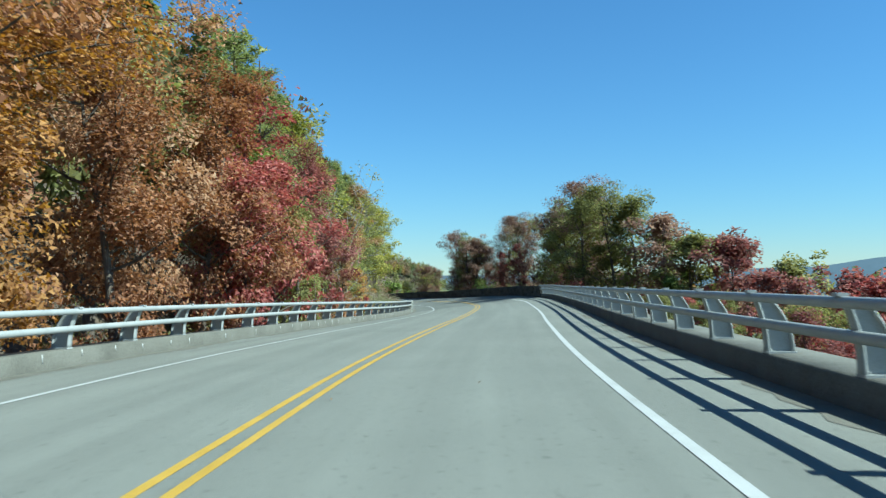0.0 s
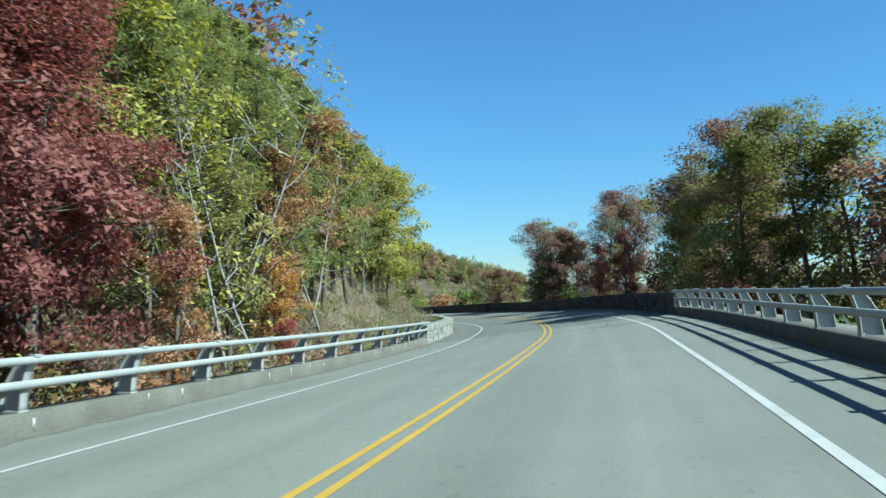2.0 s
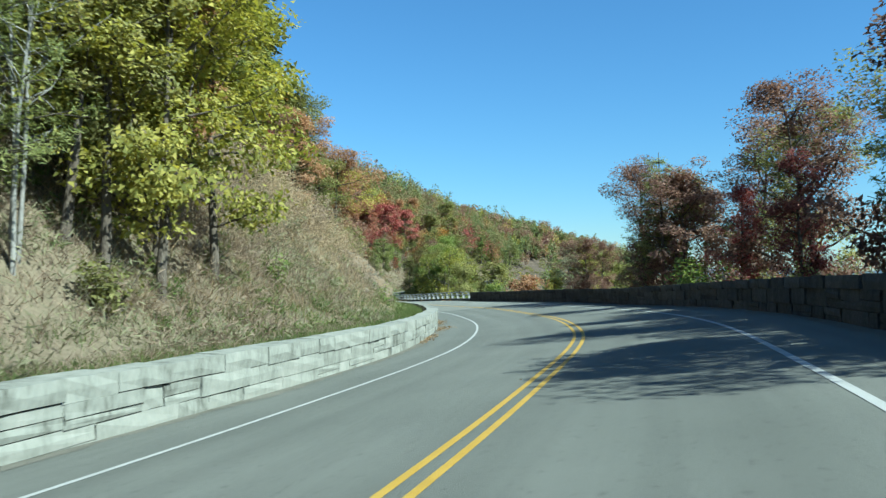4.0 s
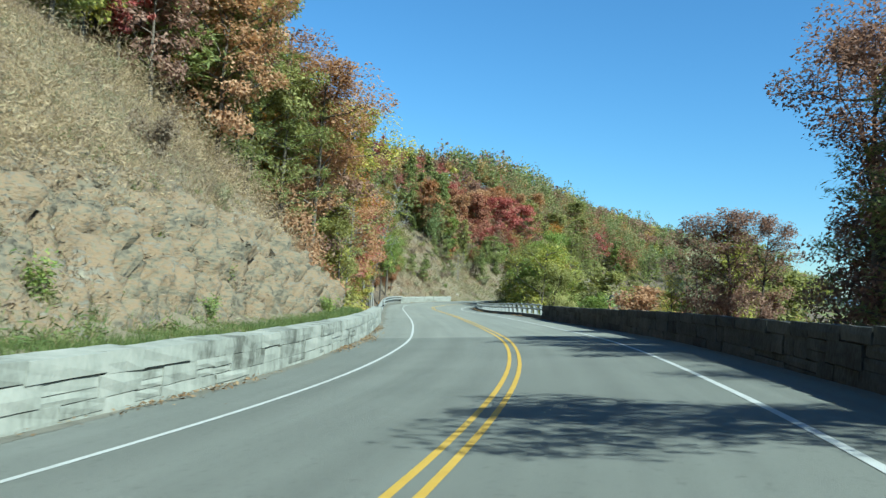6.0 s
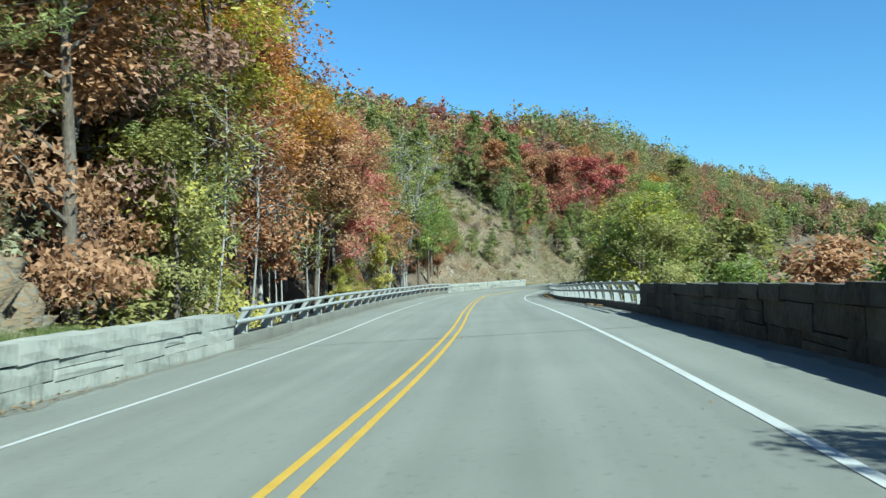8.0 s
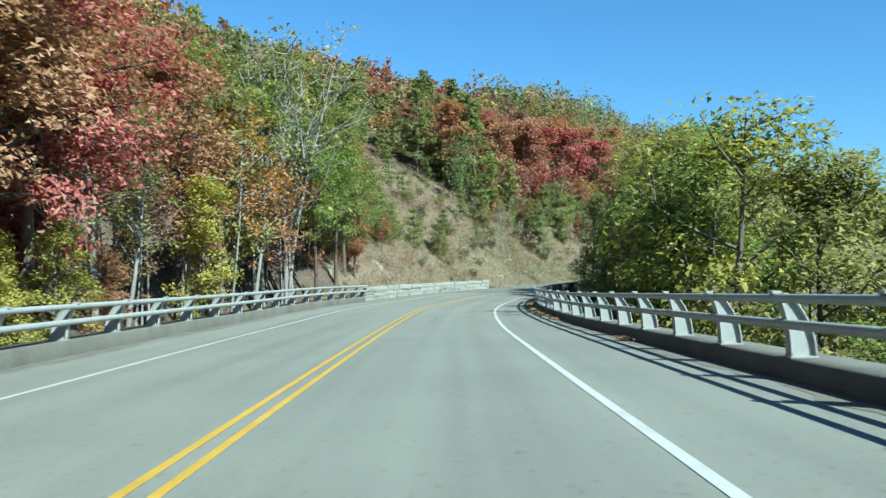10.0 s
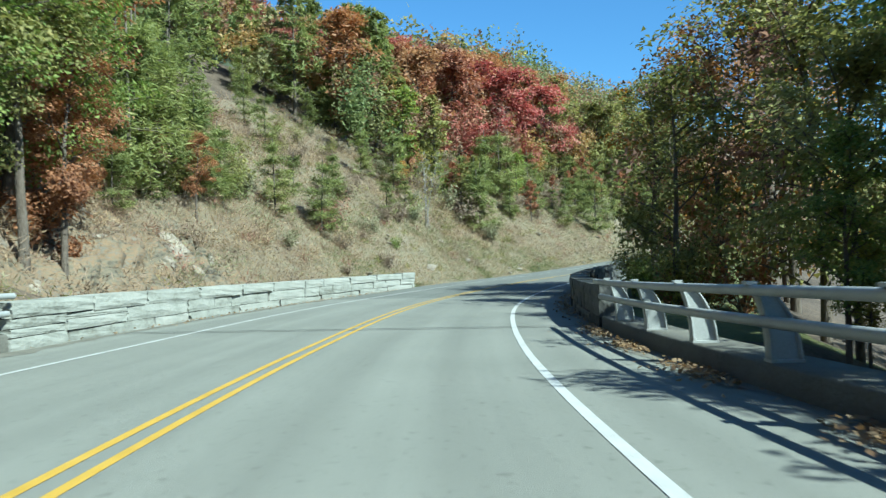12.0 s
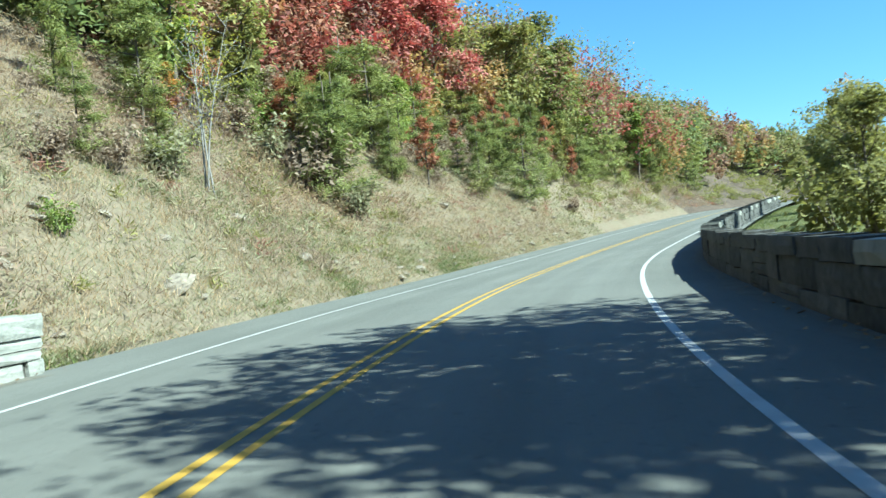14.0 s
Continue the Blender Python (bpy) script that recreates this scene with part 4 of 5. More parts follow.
# the wood beside the second bridge
stand(
    ("tall", "olive", 139, -13, 14.9), ("pine", "pine", 139.5, -11, 12), ("tall", "olive", 141, -21, 18.3), ("tall", "olive", 141, -16, 13.4), ("tall", "copper", 143, -9.5, 15.6),
    ("tall", "orange", 145, -17, 18.9), ("pine", "pine", 145, -14, 12.7), ("slim", "olive", 146, -8.2, 8), ("tall", "russet", 147, -11, 19.3), ("pine", "pine", 148, -9.5, 12),
    ("tall", "orange", 149, -12, 13), ("tall", "orange", 150, -16, 17.1), ("tall", "yellow", 151, -9, 16.4), ("grove", "orange", 155, -12, 17.9), ("grove", "olive", 158, -18, 17.1),
    ("slim", "rust", 158, -9, 14.9), ("grove", "orange", 162, -10, 16.4), ("grove", "rust", 166, -13, 19.3),
)
# the far end of the second bridge
stand(
    ("grove", "copper", 170, -9, 13.7), ("grove", "yellow", 172, -18, 17.1), ("grove", "orange", 174, -13, 14.3), ("grove", "crimson", 176, -9.2, 14), ("grove", "copper", 173, -8.6, 13), ("slim", "crimson", 177, -9.6, 12.6), ("grove", "copper", 180, -10.5, 14.3),
    ("grove", "olive", 184, -14, 15.9), ("slim", "yellow", 186, -8, 7.5), ("grove", "copper", 188, -9.6, 13), ("grove", "olive", 190, -18, 17.1), ("slim", "olive", 192, -9.4, 13.7),
    ("grove", "green", 196, -12, 13.7), ("bare", "olive", 199.2, -8.2, 17.2), ("bare", "yellow", 200.3, -8.9, 15), ("bare", "olive", 198.6, -9.6, 15.5), ("slim", "green", 201, -10.5, 12.3), ("slim", "rust", 204.5, -9.2, 5.6),
)
# pines high on the open bank
stand(
    ("pine", "pine", 224, -26, 9.5), ("pine", "pine", 232, -28, 9.5),
    ("pine", "pine", 240, -26, 9),
    ("pine", "pine", 246, -30, 9.5),
)
# the crest over the bend
stand(
    ("pine", "pine", 252, -25, 12),
    ("oak", "rust", 254, -21.5, 11.7), ("pine", "pine", 256, -20, 12.6),
    ("pine", "pine", 260, -24, 12), ("oak", "copper", 262, -19, 11.2),
    ("oak", "brick", 264, -22.5, 10.6), ("oak", "crimson", 266, -25, 10.4),
)
# the crest where the road climbs
stand(
    ("oak", "brick", 268, -20, 11.4), ("pine", "pine", 270, -30, 10.4), ("oak", "crimson", 272, -19, 11.8),
    ("oak", "copper", 273, -22, 11.4), ("oak", "russet", 276, -26, 10.8),
    ("oak", "crimson", 279, -20, 11.6), ("oak", "rust", 281, -24, 11.4), ("oak", "brick", 284, -22, 10.8),
    ("oak", "crimson", 286, -18.5, 10.8), ("oak", "rust", 288, -27, 10.8),
)
# the last of the crest
stand(
    ("oak", "olive", 290, -20, 11), ("oak", "copper", 292, -24, 11), ("oak", "olive", 296, -17, 10.5), ("oak", "copper", 300, -24, 11.4),
    ("pine", "pine", 300, -14, 7.4), ("bushy", "pine", 302, -11, 4), ("oak", "olive", 305, -15, 11.4), ("bushy", "pine", 310, -12, 5), ("oak", "olive", 310, -20, 13),
    ("oak", "crimson", 312, -14, 9.4), ("oak", "olive", 320, -22, 10), ("pine", "pine", 318, -12, 9), ("pine", "pine", 324, -12.5, 8), ("pine", "pine", 328, -10, 6),
)
# crowns below the first bridge
stand(
    ("oak", "crimson", 51, 24, 9.9), ("oak", "dark_red", 56, 19, 8.3), ("oak", "dark_red", 57, 25, 10.7), ("oak", "olive", 61, 23, 10.6), ("oak", "dark_red", 62, 19, 10.6),
    ("oak", "green", 64, 15, 5.6), ("oak", "olive", 65, 17, 9.4), ("oak", "russet", 66, 20, 10.2), ("oak", "russet", 68, 15.5, 9.9),
)
# beside the valley wall
stand(
    ("oak", "olive", 70, 14, 11.2), ("tall", "olive", 71, 12.5, 11.9), ("oak", "olive", 74, 10.3, 10.2), ("oak", "olive", 75, 18, 10.3), ("tall", "russet", 78, 11.5, 11.9),
    ("tall", "russet", 79.5, 13, 14), ("oak", "olive", 82.5, 11, 9.4), ("pine", "pine", 85, 10.5, 11.6), ("oak", "olive", 88, 15, 13.7), ("oak", "russet", 88, 11, 10.8),
    ("tall", "olive", 91, 12.5, 12.4), ("slim", "dark_red", 94, 9, 6.8), ("tall", "russet", 98, 11.5, 11.8), ("slim", "crimson", 100, 9, 6.3), ("tall", "olive", 103, 12.5, 12.1),
    ("tall", "russet", 109, 13.5, 13.2),
)
# the end of the valley wall
stand(
    ("oak", "russet", 111, 10, 9.6),
    ("pine", "pine", 112.5, 9.4, 9.9), ("oak", "russet", 114, 12.5, 9.8), ("slim", "russet", 122.6, 9.2, 5.4),
    ("slim", "yellow", 133, 11.5, 7.4), ("slim", "yellow", 134, 9.5, 4.1), ("oak", "olive", 136.5, 14, 8.5),
)
# below the second bridge
stand(
    ("oak", "olive", 140, 18, 10), ("oak", "olive", 146, 20, 8.9), ("oak", "olive", 150, 17, 8.2), ("oak", "olive", 154, 13, 6), ("tall", "green", 158, 22, 12.1),
    ("oak", "copper", 160, 16, 9.3), ("tall", "green", 165, 21, 12.2), ("oak", "green", 167, 14, 8.2), ("oak", "olive", 174, 16, 8.2), ("tall", "olive", 182, 17, 12.3),
    ("tall", "green", 187, 18, 8.5), ("tall", "green", 192, 16, 11), ("open", "olive", 194, 13, 10.6), ("open", "green", 198, 15, 12),
    ("tall", "olive", 203, 13, 10.8), ("slim", "green", 204.5, 9, 4.5),
)
# the inside of the bend
stand(
    ("open", "green", 212, 15.5, 14), ("open", "olive", 217, 16.5, 14.3), ("open", "olive", 225, 13.2, 14), ("tall", "green", 206.5, 13.2, 12.8), ("open", "orange", 229, 13.5, 14.2),
    ("open", "olive", 215.5, 8, 7.3), ("open", "olive", 214, 11.8, 10.8), ("open", "russet", 219, 11.2, 11.4), ("slim", "olive", 221, 7.8, 7.9), ("open", "copper", 224, 10.6, 10.8), ("open", "copper", 227, 8.8, 8.1),
    ("open", "orange", 229, 10.6, 10.4), ("slim", "yellow", 231, 8.4, 6.7),
)

# young pines, small trees and bushes over the open bank
stand(
    ("bushy", "pine", 221.4, -11.2, 3.4), ("bushy", "pine", 222.5, -12.8, 3.6), ("bushy", "pine", 223.4, -11.4, 3.4), ("shrub", "sumac", 224.7, -8.8, 0.5),
    ("bushy", "pine", 225.5, -11.4, 2.8), ("shrub", "bramble", 226.8, -8.8, 1), ("shrub", "bramble", 227, -11.6, 1.5), ("shrub", "bramble", 229.1, -12.6, 0.8), ("bushy", "pine", 229.3, -10.7, 3.6),
    ("bushy", "pine", 232.3, -9.7, 3.8), ("shrub", "brush", 232.8, -8.6, 1), ("shrub", "bramble", 234.7, -9.2, 0.7), ("shrub", "bramble", 236, -11.2, 1.1),
    ("shrub", "brush", 236.4, -9.1, 0.8), ("shrub", "bramble", 237.7, -9.4, 1.2), ("shrub", "bramble", 238.5, -9.4, 0.5), ("shrub", "green", 238.5, -8, 0.8),
    ("shrub", "brush", 243.4, -10.2, 1.6), ("shrub", "green", 246.8, -10.8, 1.2), ("bare", "yellow", 247.6, -9.9, 6), ("bushy", "pine", 248.8, -27.4, 4.1), ("bushy", "pine", 250.5, -22.6, 3.1),
    ("shrub", "sumac", 251.9, -14.7, 1.6), ("slim", "orange", 251.9, -14.4, 2.5), ("bushy", "pine", 253.6, -22.4, 5.7),
)
# young pines, small trees and bushes over the open bank
stand(
    ("slim", "green", 253.6, -15.4, 8.3), ("bushy", "pine", 255.2, -29.4, 5), ("shrub", "bramble", 255.3, -12.7, 2.1), ("shrub", "brush", 255.9, -10.8, 2.9), ("bushy", "pine", 256.5, -10.4, 4.8),
    ("bushy", "pine", 257.3, -10.6, 5.3), ("bushy", "pine", 257.7, -11.5, 2.8), ("slim", "olive", 258, -12.8, 4), ("shrub", "green", 258.1, -14.6, 2.3), ("slim", "olive", 258.3, -15.6, 8),
    ("pine", "pine", 259.5, -25.1, 11.8), ("pine", "pine", 260.5, -23.2, 10.2), ("bushy", "pine", 263.8, -22.6, 3.6), ("bushy", "pine", 264.3, -11.3, 2.5), ("bushy", "pine", 265.7, -14.6, 5.5),
    ("bushy", "pine", 267.1, -13.9, 6.2), ("pine", "pine", 268.1, -37.8, 9.3), ("bushy", "pine", 268.3, -14.4, 4.9), ("slim", "green", 269.9, -13.3, 5.2), ("bushy", "pine", 271.9, -12.5, 2.9),
    ("shrub", "olive", 272.8, -9.8, 1.6), ("bushy", "pine", 274.7, -14.8, 4.7), ("bushy", "pine", 274.8, -12, 2.6), ("bushy", "pine", 278.2, -8.7, 5.3), ("bushy", "pine", 280.9, -12.2, 3.8),
    ("bushy", "pine", 289.6, -10.9, 4.2), ("bushy", "pine", 303.9, -9.6, 5), ("slim", "green", 304.4, -12.3, 5.6),
)
# young pines, small trees and bushes over the open bank
stand(
    ("slim", "rust", 306.6, -15.2, 11), ("slim", "green", 316.3, -11.4, 7.6), ("bushy", "pine", 318.4, -10.8, 3.5), ("bushy", "pine", 324.5, -11.8, 7.5), ("bushy", "pine", 329, -9.5, 3.4),
)

# pines along the top of the open bank
stand(
    ("slim", "rust", 220.5, -11.5, 3.3), ("bushy", "pine", 241.9, -21.3, 3.6), ("bushy", "pine", 254.5, -24.6, 4.9), ("bushy", "pine", 257.9, -23.2, 5.1), ("pine", "pine", 267.3, -38.5, 10.3),
    ("pine", "pine", 268.6, -29.9, 10.2), ("pine", "pine", 272.4, -37.2, 10.5),
)

# trees at the near end of the open bank
stand(
    ("shrub", "rust", 209.7, -8.6, 1.4), ("shrub", "rust", 210.1, -8, 0.9), ("slim", "rust", 211.6, -10.2, 3.8), ("oak", "rust", 212, -9.3, 3.8), ("bushy", "pine", 216, -10.2, 2.3),
    ("bushy", "pine", 218.1, -10.9, 6.2), ("shrub", "brush", 218.1, -8.5, 1.2), ("slim", "rust", 221, -9.9, 3.5),
    ("shrub", "bramble", 227.9, -11.7, 1.4),
    ("bushy", "pine", 234.3, -12.5, 2.3),
    ("bushy", "pine", 237.6, -11.8, 3), ("bushy", "pine", 247.4, -15.3, 3.5), ("bushy", "pine", 250, -14.1, 4.5), ("bushy", "pine", 261.3, -13.4, 3.7),
)

# trees where the second wall begins
stand(
    ("grove", "green", 202, -7.7, 9.5), ("grove", "green", 205.5, -7.6, 8.8), ("grove", "olive", 208.5, -8, 9.2), ("slim", "rust", 209.5, -7.6, 6),
    ("bare", "olive", 203.6, -10, 8.9), ("oak", "green", 204.1, -9.5, 9.2), ("shrub", "rust", 204.9, -9, 1.5), ("tall", "olive", 205.9, -8.9, 9.7),
    ("tall", "green", 209.4, -9.1, 10.5), ("shrub", "rust", 210.4, -8.8, 2.1), ("oak", "rust", 213.9, -9.8, 8.2),
)

# bare poles in the shade of the wood
for k in range(46):
    s = pick.uniform(146, 200)
    plant("pole", k, pick.choice(("olive", "orange", "russet", "rust")), s, -pick.uniform(8.2, 14), pick.uniform(7, 12), pick.uniform(0, 6.28))

# woodland edge above the rails, and crowns below the valley rail
for k in range(34):
    s = pick.choice((pick.uniform(-2, 64), pick.uniform(150, 206)))
    o = pick.uniform(8.8, 14)
    top = pick.uniform(-0.6, 0.5) if s < 64 else pick.uniform(-0.9, 0.7)
    h = top - float(ground(np.array([s]), np.array([o]))[0])
    plant(pick.choice(("oak", "slim")), pick.randrange(3), pick.choice(("olive", "yellow", "green", "green", "olive") if s > 64 else ("crimson", "dark_red", "olive", "dark_red", "crimson", "rust")), s, o, max(2.4, h), pick.uniform(0, 6.28))
for k in range(56):
    s = pick.uniform(-8, 205)
    o = -pick.uniform(6.6, 9.5)
    cut_here = 84 < s < 138
    if 146 < s < 212 and o < -7.4:
        continue
    plant("shrub", pick.randrange(3), "green" if cut_here else pick.choice(("orange", "olive", "copper", "brush", "bramble", "olive", "brush")), s, o, pick.uniform(0.5, 1.0) if cut_here else pick.uniform(0.9, 2.4), pick.uniform(0, 6.28))
for k in range(80):
    s = pick.uniform(206, 320)
    plant("shrub", pick.randrange(3), pick.choice(("bramble", "bramble", "olive", "brush", "sumac", "brush", "brush")), s, -7.0 - pick.random() * 15, pick.uniform(0.7, 2.0), pick.uniform(0, 6.28))
for k in range(34):
    s = pick.uniform(67, 136)
    plant("thicket", pick.randrange(3), pick.choice(("olive", "green", "dark_red", "olive", "russet")), s, pick.uniform(7.6, 11.5), pick.uniform(1.4, 2.8), pick.uniform(0, 6.28))
for k in range(26):
    s = pick.uniform(214, 236)
    plant("thicket", pick.randrange(3), pick.choice(("olive", "green", "yellow", "rust", "olive")), s, pick.uniform(7.4, 9.8), pick.uniform(1.2, 2.2), pick.uniform(0, 6.28))
for k in range(62):
    s = pick.uniform(84, 139)
    plant("thicket", pick.randrange(3), pick.choice(("brush", "brush", "brush", "bramble", "olive")), s, -pick.uniform(10.5, 22), pick.uniform(0.8, 1.9), pick.uniform(0, 6.28))
for k in range(26):
    s = pick.uniform(236, 330)
    plant("shrub", pick.randrange(3), pick.choice(("olive", "bramble", "olive", "yellow")), s, pick.uniform(9, 15), pick.uniform(1.5, 3.2), pick.uniform(0, 6.28))


# ---- woods on the far slopes: one object, too many to count ----
def woods():
    rng = np.random.default_rng(5)
    vs, ix, names = [], [], ["hazed_brown", "hazed_olive", "hazed_green", "pine", "hazed_red", "hazed_gold", "hazed_dull", "yellow"]
    n = 2700
    s = rng.uniform(30, 412, n)
    o = -(9 + rng.uniform(0, 1, n) ** 1.2 * 65)
    right = rng.random(n) < 0.36
    o = np.where(right, 9 + rng.uniform(0, 1, n) * 95, o)
    s = np.where(right, rng.uniform(-20, 412, n), s)
    s = np.r_[s, rng.uniform(236, 405, 950)]
    o = np.r_[o, -(15 + rng.uniform(0, 1, 950) ** 1.3 * 45)]
    open_cut = ((s > 84) & (s < 140) & (o > -27) & (o < 0)) | ((s > 205) & (s < 250) & (o > -30) & (o < 0)) | ((s >= 250) & (s < 300) & (o > -16.5) & (o < 0)) | ((o > 0) & (s < 310) & (o < 24)) | ((s < 300) & (o > -16) & (o < 0)) | ((s > 345) & (o > -14))
    s, o = s[~open_cut], o[~open_cut]
    foot = ground_at(s, o)
    for k in range(len(s)):
        red = 256 < s[k] < 296
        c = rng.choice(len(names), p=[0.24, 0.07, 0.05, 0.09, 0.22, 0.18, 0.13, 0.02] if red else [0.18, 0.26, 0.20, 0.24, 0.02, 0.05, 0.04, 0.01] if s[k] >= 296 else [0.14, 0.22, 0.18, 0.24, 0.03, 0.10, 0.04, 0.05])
        h = (rng.uniform(4.5, 7.8) if s[k] > 225 else rng.uniform(7, 12)) if s[k] < 296 else rng.uniform(8.5, 12) if s[k] < 330 else rng.uniform(6, 8.5)
        h *= 0.86 if names[c] == "pine" else 1.0
        w = h * rng.uniform(0.2, 0.3)
        near = abs(o[k]) < 45
        crest = 244 < s[k] < 336 and -34 < o[k] < 0
        m = 520 if crest else 250 if near and o[k] < 0 else 110
        lobes = rng.normal(size=(7, 3)) * [w * 0.5, w * 0.5, h * 0.16] + [0, 0, h * 0.62]
        d = rng.normal(size=(m, 3))
        d /= np.linalg.norm(d, axis=1)[:, None]
        if names[c] == "pine":
            u = rng.uniform(0.15, 1, m)
            a = rng.uniform(0, 6.28, m)
            r = (1 - u) * w * 1.1 * rng.uniform(0.5, 1.1, m) + 0.1
            spots = np.c_[np.cos(a) * r, np.sin(a) * r, np.round(u * h * 1.2) / 1.2 + rng.normal(size=m) * 0.12]
        else:
            spots = lobes[rng.integers(0, 7, m)] + d * [w * 0.6, w * 0.6, h * 0.2] * rng.uniform(0.4, 1, (m, 1))
        v, _ = leaves(spots + foot[k], 0.27 if crest else 0.42 if near and o[k] < 0 else 0.68, rng, 1.4)
        vs.append(v)
        ix.append(np.full(m, c))
    v = np.concatenate(vs)
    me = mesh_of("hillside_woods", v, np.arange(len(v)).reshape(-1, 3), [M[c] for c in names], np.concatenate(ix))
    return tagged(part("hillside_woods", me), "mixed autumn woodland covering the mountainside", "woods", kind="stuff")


woods()


def tufts(name, label, colour, count, seed, spread, blades, tall, wide, lean_=0.35):
    """Grass: bent blades in tufts over a stretch of bank."""
    rng = np.random.default_rng(seed)
    so_ = spread(rng, count)
    foot = ground_at(so_[:, 0], so_[:, 1])
    many = np.repeat(np.arange(len(so_)), blades)
    base = foot[many] + np.c_[rng.normal(size=(len(many), 2)) * 0.14, np.full(len(many), -0.03)]
    h = tall * rng.uniform(0.5, 1.3, len(many))[:, None]
    lean = np.c_[rng.normal(size=(len(many), 2)) * lean_, np.ones(len(many))]
    side = np.c_[rng.normal(size=(len(many), 2)), np.zeros(len(many))]
    side = side / np.linalg.norm(side, axis=1)[:, None] * wide
    v = np.stack([base - side, base + side, base + lean * h], 1).reshape(-1, 3)
    me = mesh_of(name, v, np.arange(len(v)).reshape(-1, 3), [M[colour]])
    return tagged(part(name, me), label, "grass", kind="stuff")


def cut_a(rng, n):
    return np.c_[rng.uniform(80, 140, n), -(7.0 + rng.uniform(0, 1, n) ** 0.75 * 19)]


def cut_b(rng, n):
    return np.c_[rng.uniform(204, 330, n), -(6.2 + rng.uniform(0, 1, n) ** 1.2 * 22)]


def verge(rng, n):
    return np.c_[rng.uniform(66, 141, n), -(5.6 + rng.uniform(0, 1, n) * 2.6)]


def shoulder(rng, n):
    return np.c_[rng.uniform(236, 300, n), 5.6 + rng.uniform(0, 1, n) * 6]


tufts("dry_grass", "straw-coloured dry grass over the road cut", "straw", 12000, 1, cut_a, 5, 0.5, 0.009)
tufts("dry_grass", "straw-coloured dry grass on the open bank", "straw", 15000, 2, cut_b, 5, 0.42, 0.008)
tufts("matted_grass", "matted dry grass on the foot of the open bank", "straw", 34000, 5, lambda rng, n: np.c_[rng.uniform(212, 280, n), -(5.5 + rng.uniform(0, 1, n) ** 1.2 * 14)], 4, 0.17, 0.011, 1.1)
tufts("matted_grass", "grey-olive matted weeds on the foot of the open bank", "bramble", 21000, 6, lambda rng, n: np.c_[rng.uniform(228, 285, n), -(5.4 + rng.uniform(0, 1, n) ** 1.5 * 8)], 4, 0.14, 0.012, 1.2)
tufts("green_grass", "low green weeds on the foot of the open bank", "grass", 5000, 7, lambda rng, n: (lambda q_: q_[wave(q_[:, 0] * 4, q_[:, 1] * 6, 8) > 0.1])(np.c_[rng.uniform(230, 262, n * 3), -(5.5 + rng.uniform(0, 1, n * 3) ** 1.6 * 6)])[:n], 5, 0.13, 0.012, 1.0)
tufts("matted_grass", "matted dry grass over the road cut", "straw", 15000, 8, lambda rng, n: np.c_[rng.uniform(76, 128, n), -(7.2 + rng.uniform(0, 1, n) * 13)], 4, 0.3, 0.011, 0.8)
tufts("matted_grass", "grey-olive weeds over the road cut", "bramble", 12000, 10, lambda rng, n: np.c_[rng.uniform(76, 134, n), -(7.2 + rng.uniform(0, 1, n) ** 1.2 * 10)], 4, 0.24, 0.012, 0.9)
tufts("matted_grass", "brown weeds and litter under the pines", "brush", 15000, 9, lambda rng, n: np.c_[rng.uniform(44, 92, n), -(6.4 + rng.uniform(0, 1, n) * 8)], 4, 0.26, 0.013, 0.9)
tufts("green_grass", "short green grass behind the stone wall", "grass", 13000, 3, verge, 6, 0.2, 0.009)
tufts("green_grass", "short green grass beside the bend", "grass", 4000, 4, shoulder, 6, 0.16, 0.008)


def brush(name, label, colour, count, seed, spread, size=0.45, twigs=70, fine=0.028):
    """Low twiggy scrub: thin sprays gathered in clumps."""
    rng = np.random.default_rng(seed)
    so_ = spread(rng, count)
    keep = wave(so_[:, 0] * 2.2, so_[:, 1] * 2.2, seed) > -0.15
    foot = ground_at(so_[keep, 0], so_[keep, 1])
    many = np.repeat(np.arange(len(foot)), twigs)
    big = rng.uniform(0.5, 1.5, len(foot))[many, None] * size
    d = rng.normal(size=(len(many), 3))
    d /= np.linalg.norm(d, axis=1)[:, None]
    d[:, 2] = np.abs(d[:, 2]) * 0.9
    v, f = leaves(foot[many] + d * big * rng.uniform(0.3, 1, (len(many), 1)), fine, rng, 5.5, 0.2, d * 1.4)
    return tagged(part(name, mesh_of(name, v, f, [M[colour]])), label, "scrub", kind="stuff")


brush("dry_scrub", "brown twiggy scrub over the road cut", "brush", 1700, 11, cut_a, 0.7, 60, 0.036)
brush("dry_scrub", "brown twiggy scrub on the open bank", "brush", 3300, 12, cut_b, 0.9, 60, 0.036)
brush("grey_scrub", "grey-olive brambles on the open bank", "bramble", 1300, 17, cut_b, 0.85, 60, 0.044)
brush("grey_scrub", "grey-olive brambles over the road cut", "bramble", 320, 18, cut_a, 0.7, 60, 0.036)
brush("red_scrub", "pinkish red sumac scrub on the open bank", "sumac", 260, 19, cut_b, 0.6, 60, 0.045)
brush("tall_brush", "tall golden-brown brush over the road cut", "straw", 900, 21, lambda rng, n: np.c_[rng.uniform(82, 134, n), -(10.2 + rng.uniform(0, 1, n) * 11)], 1.7, 140, 0.034)
brush("tall_brush", "tall golden-brown brush on the open bank", "straw", 360, 22, lambda rng, n: np.c_[rng.uniform(206, 262, n), -(8.0 + rng.uniform(0, 1, n) * 14)], 1.1, 100, 0.046)
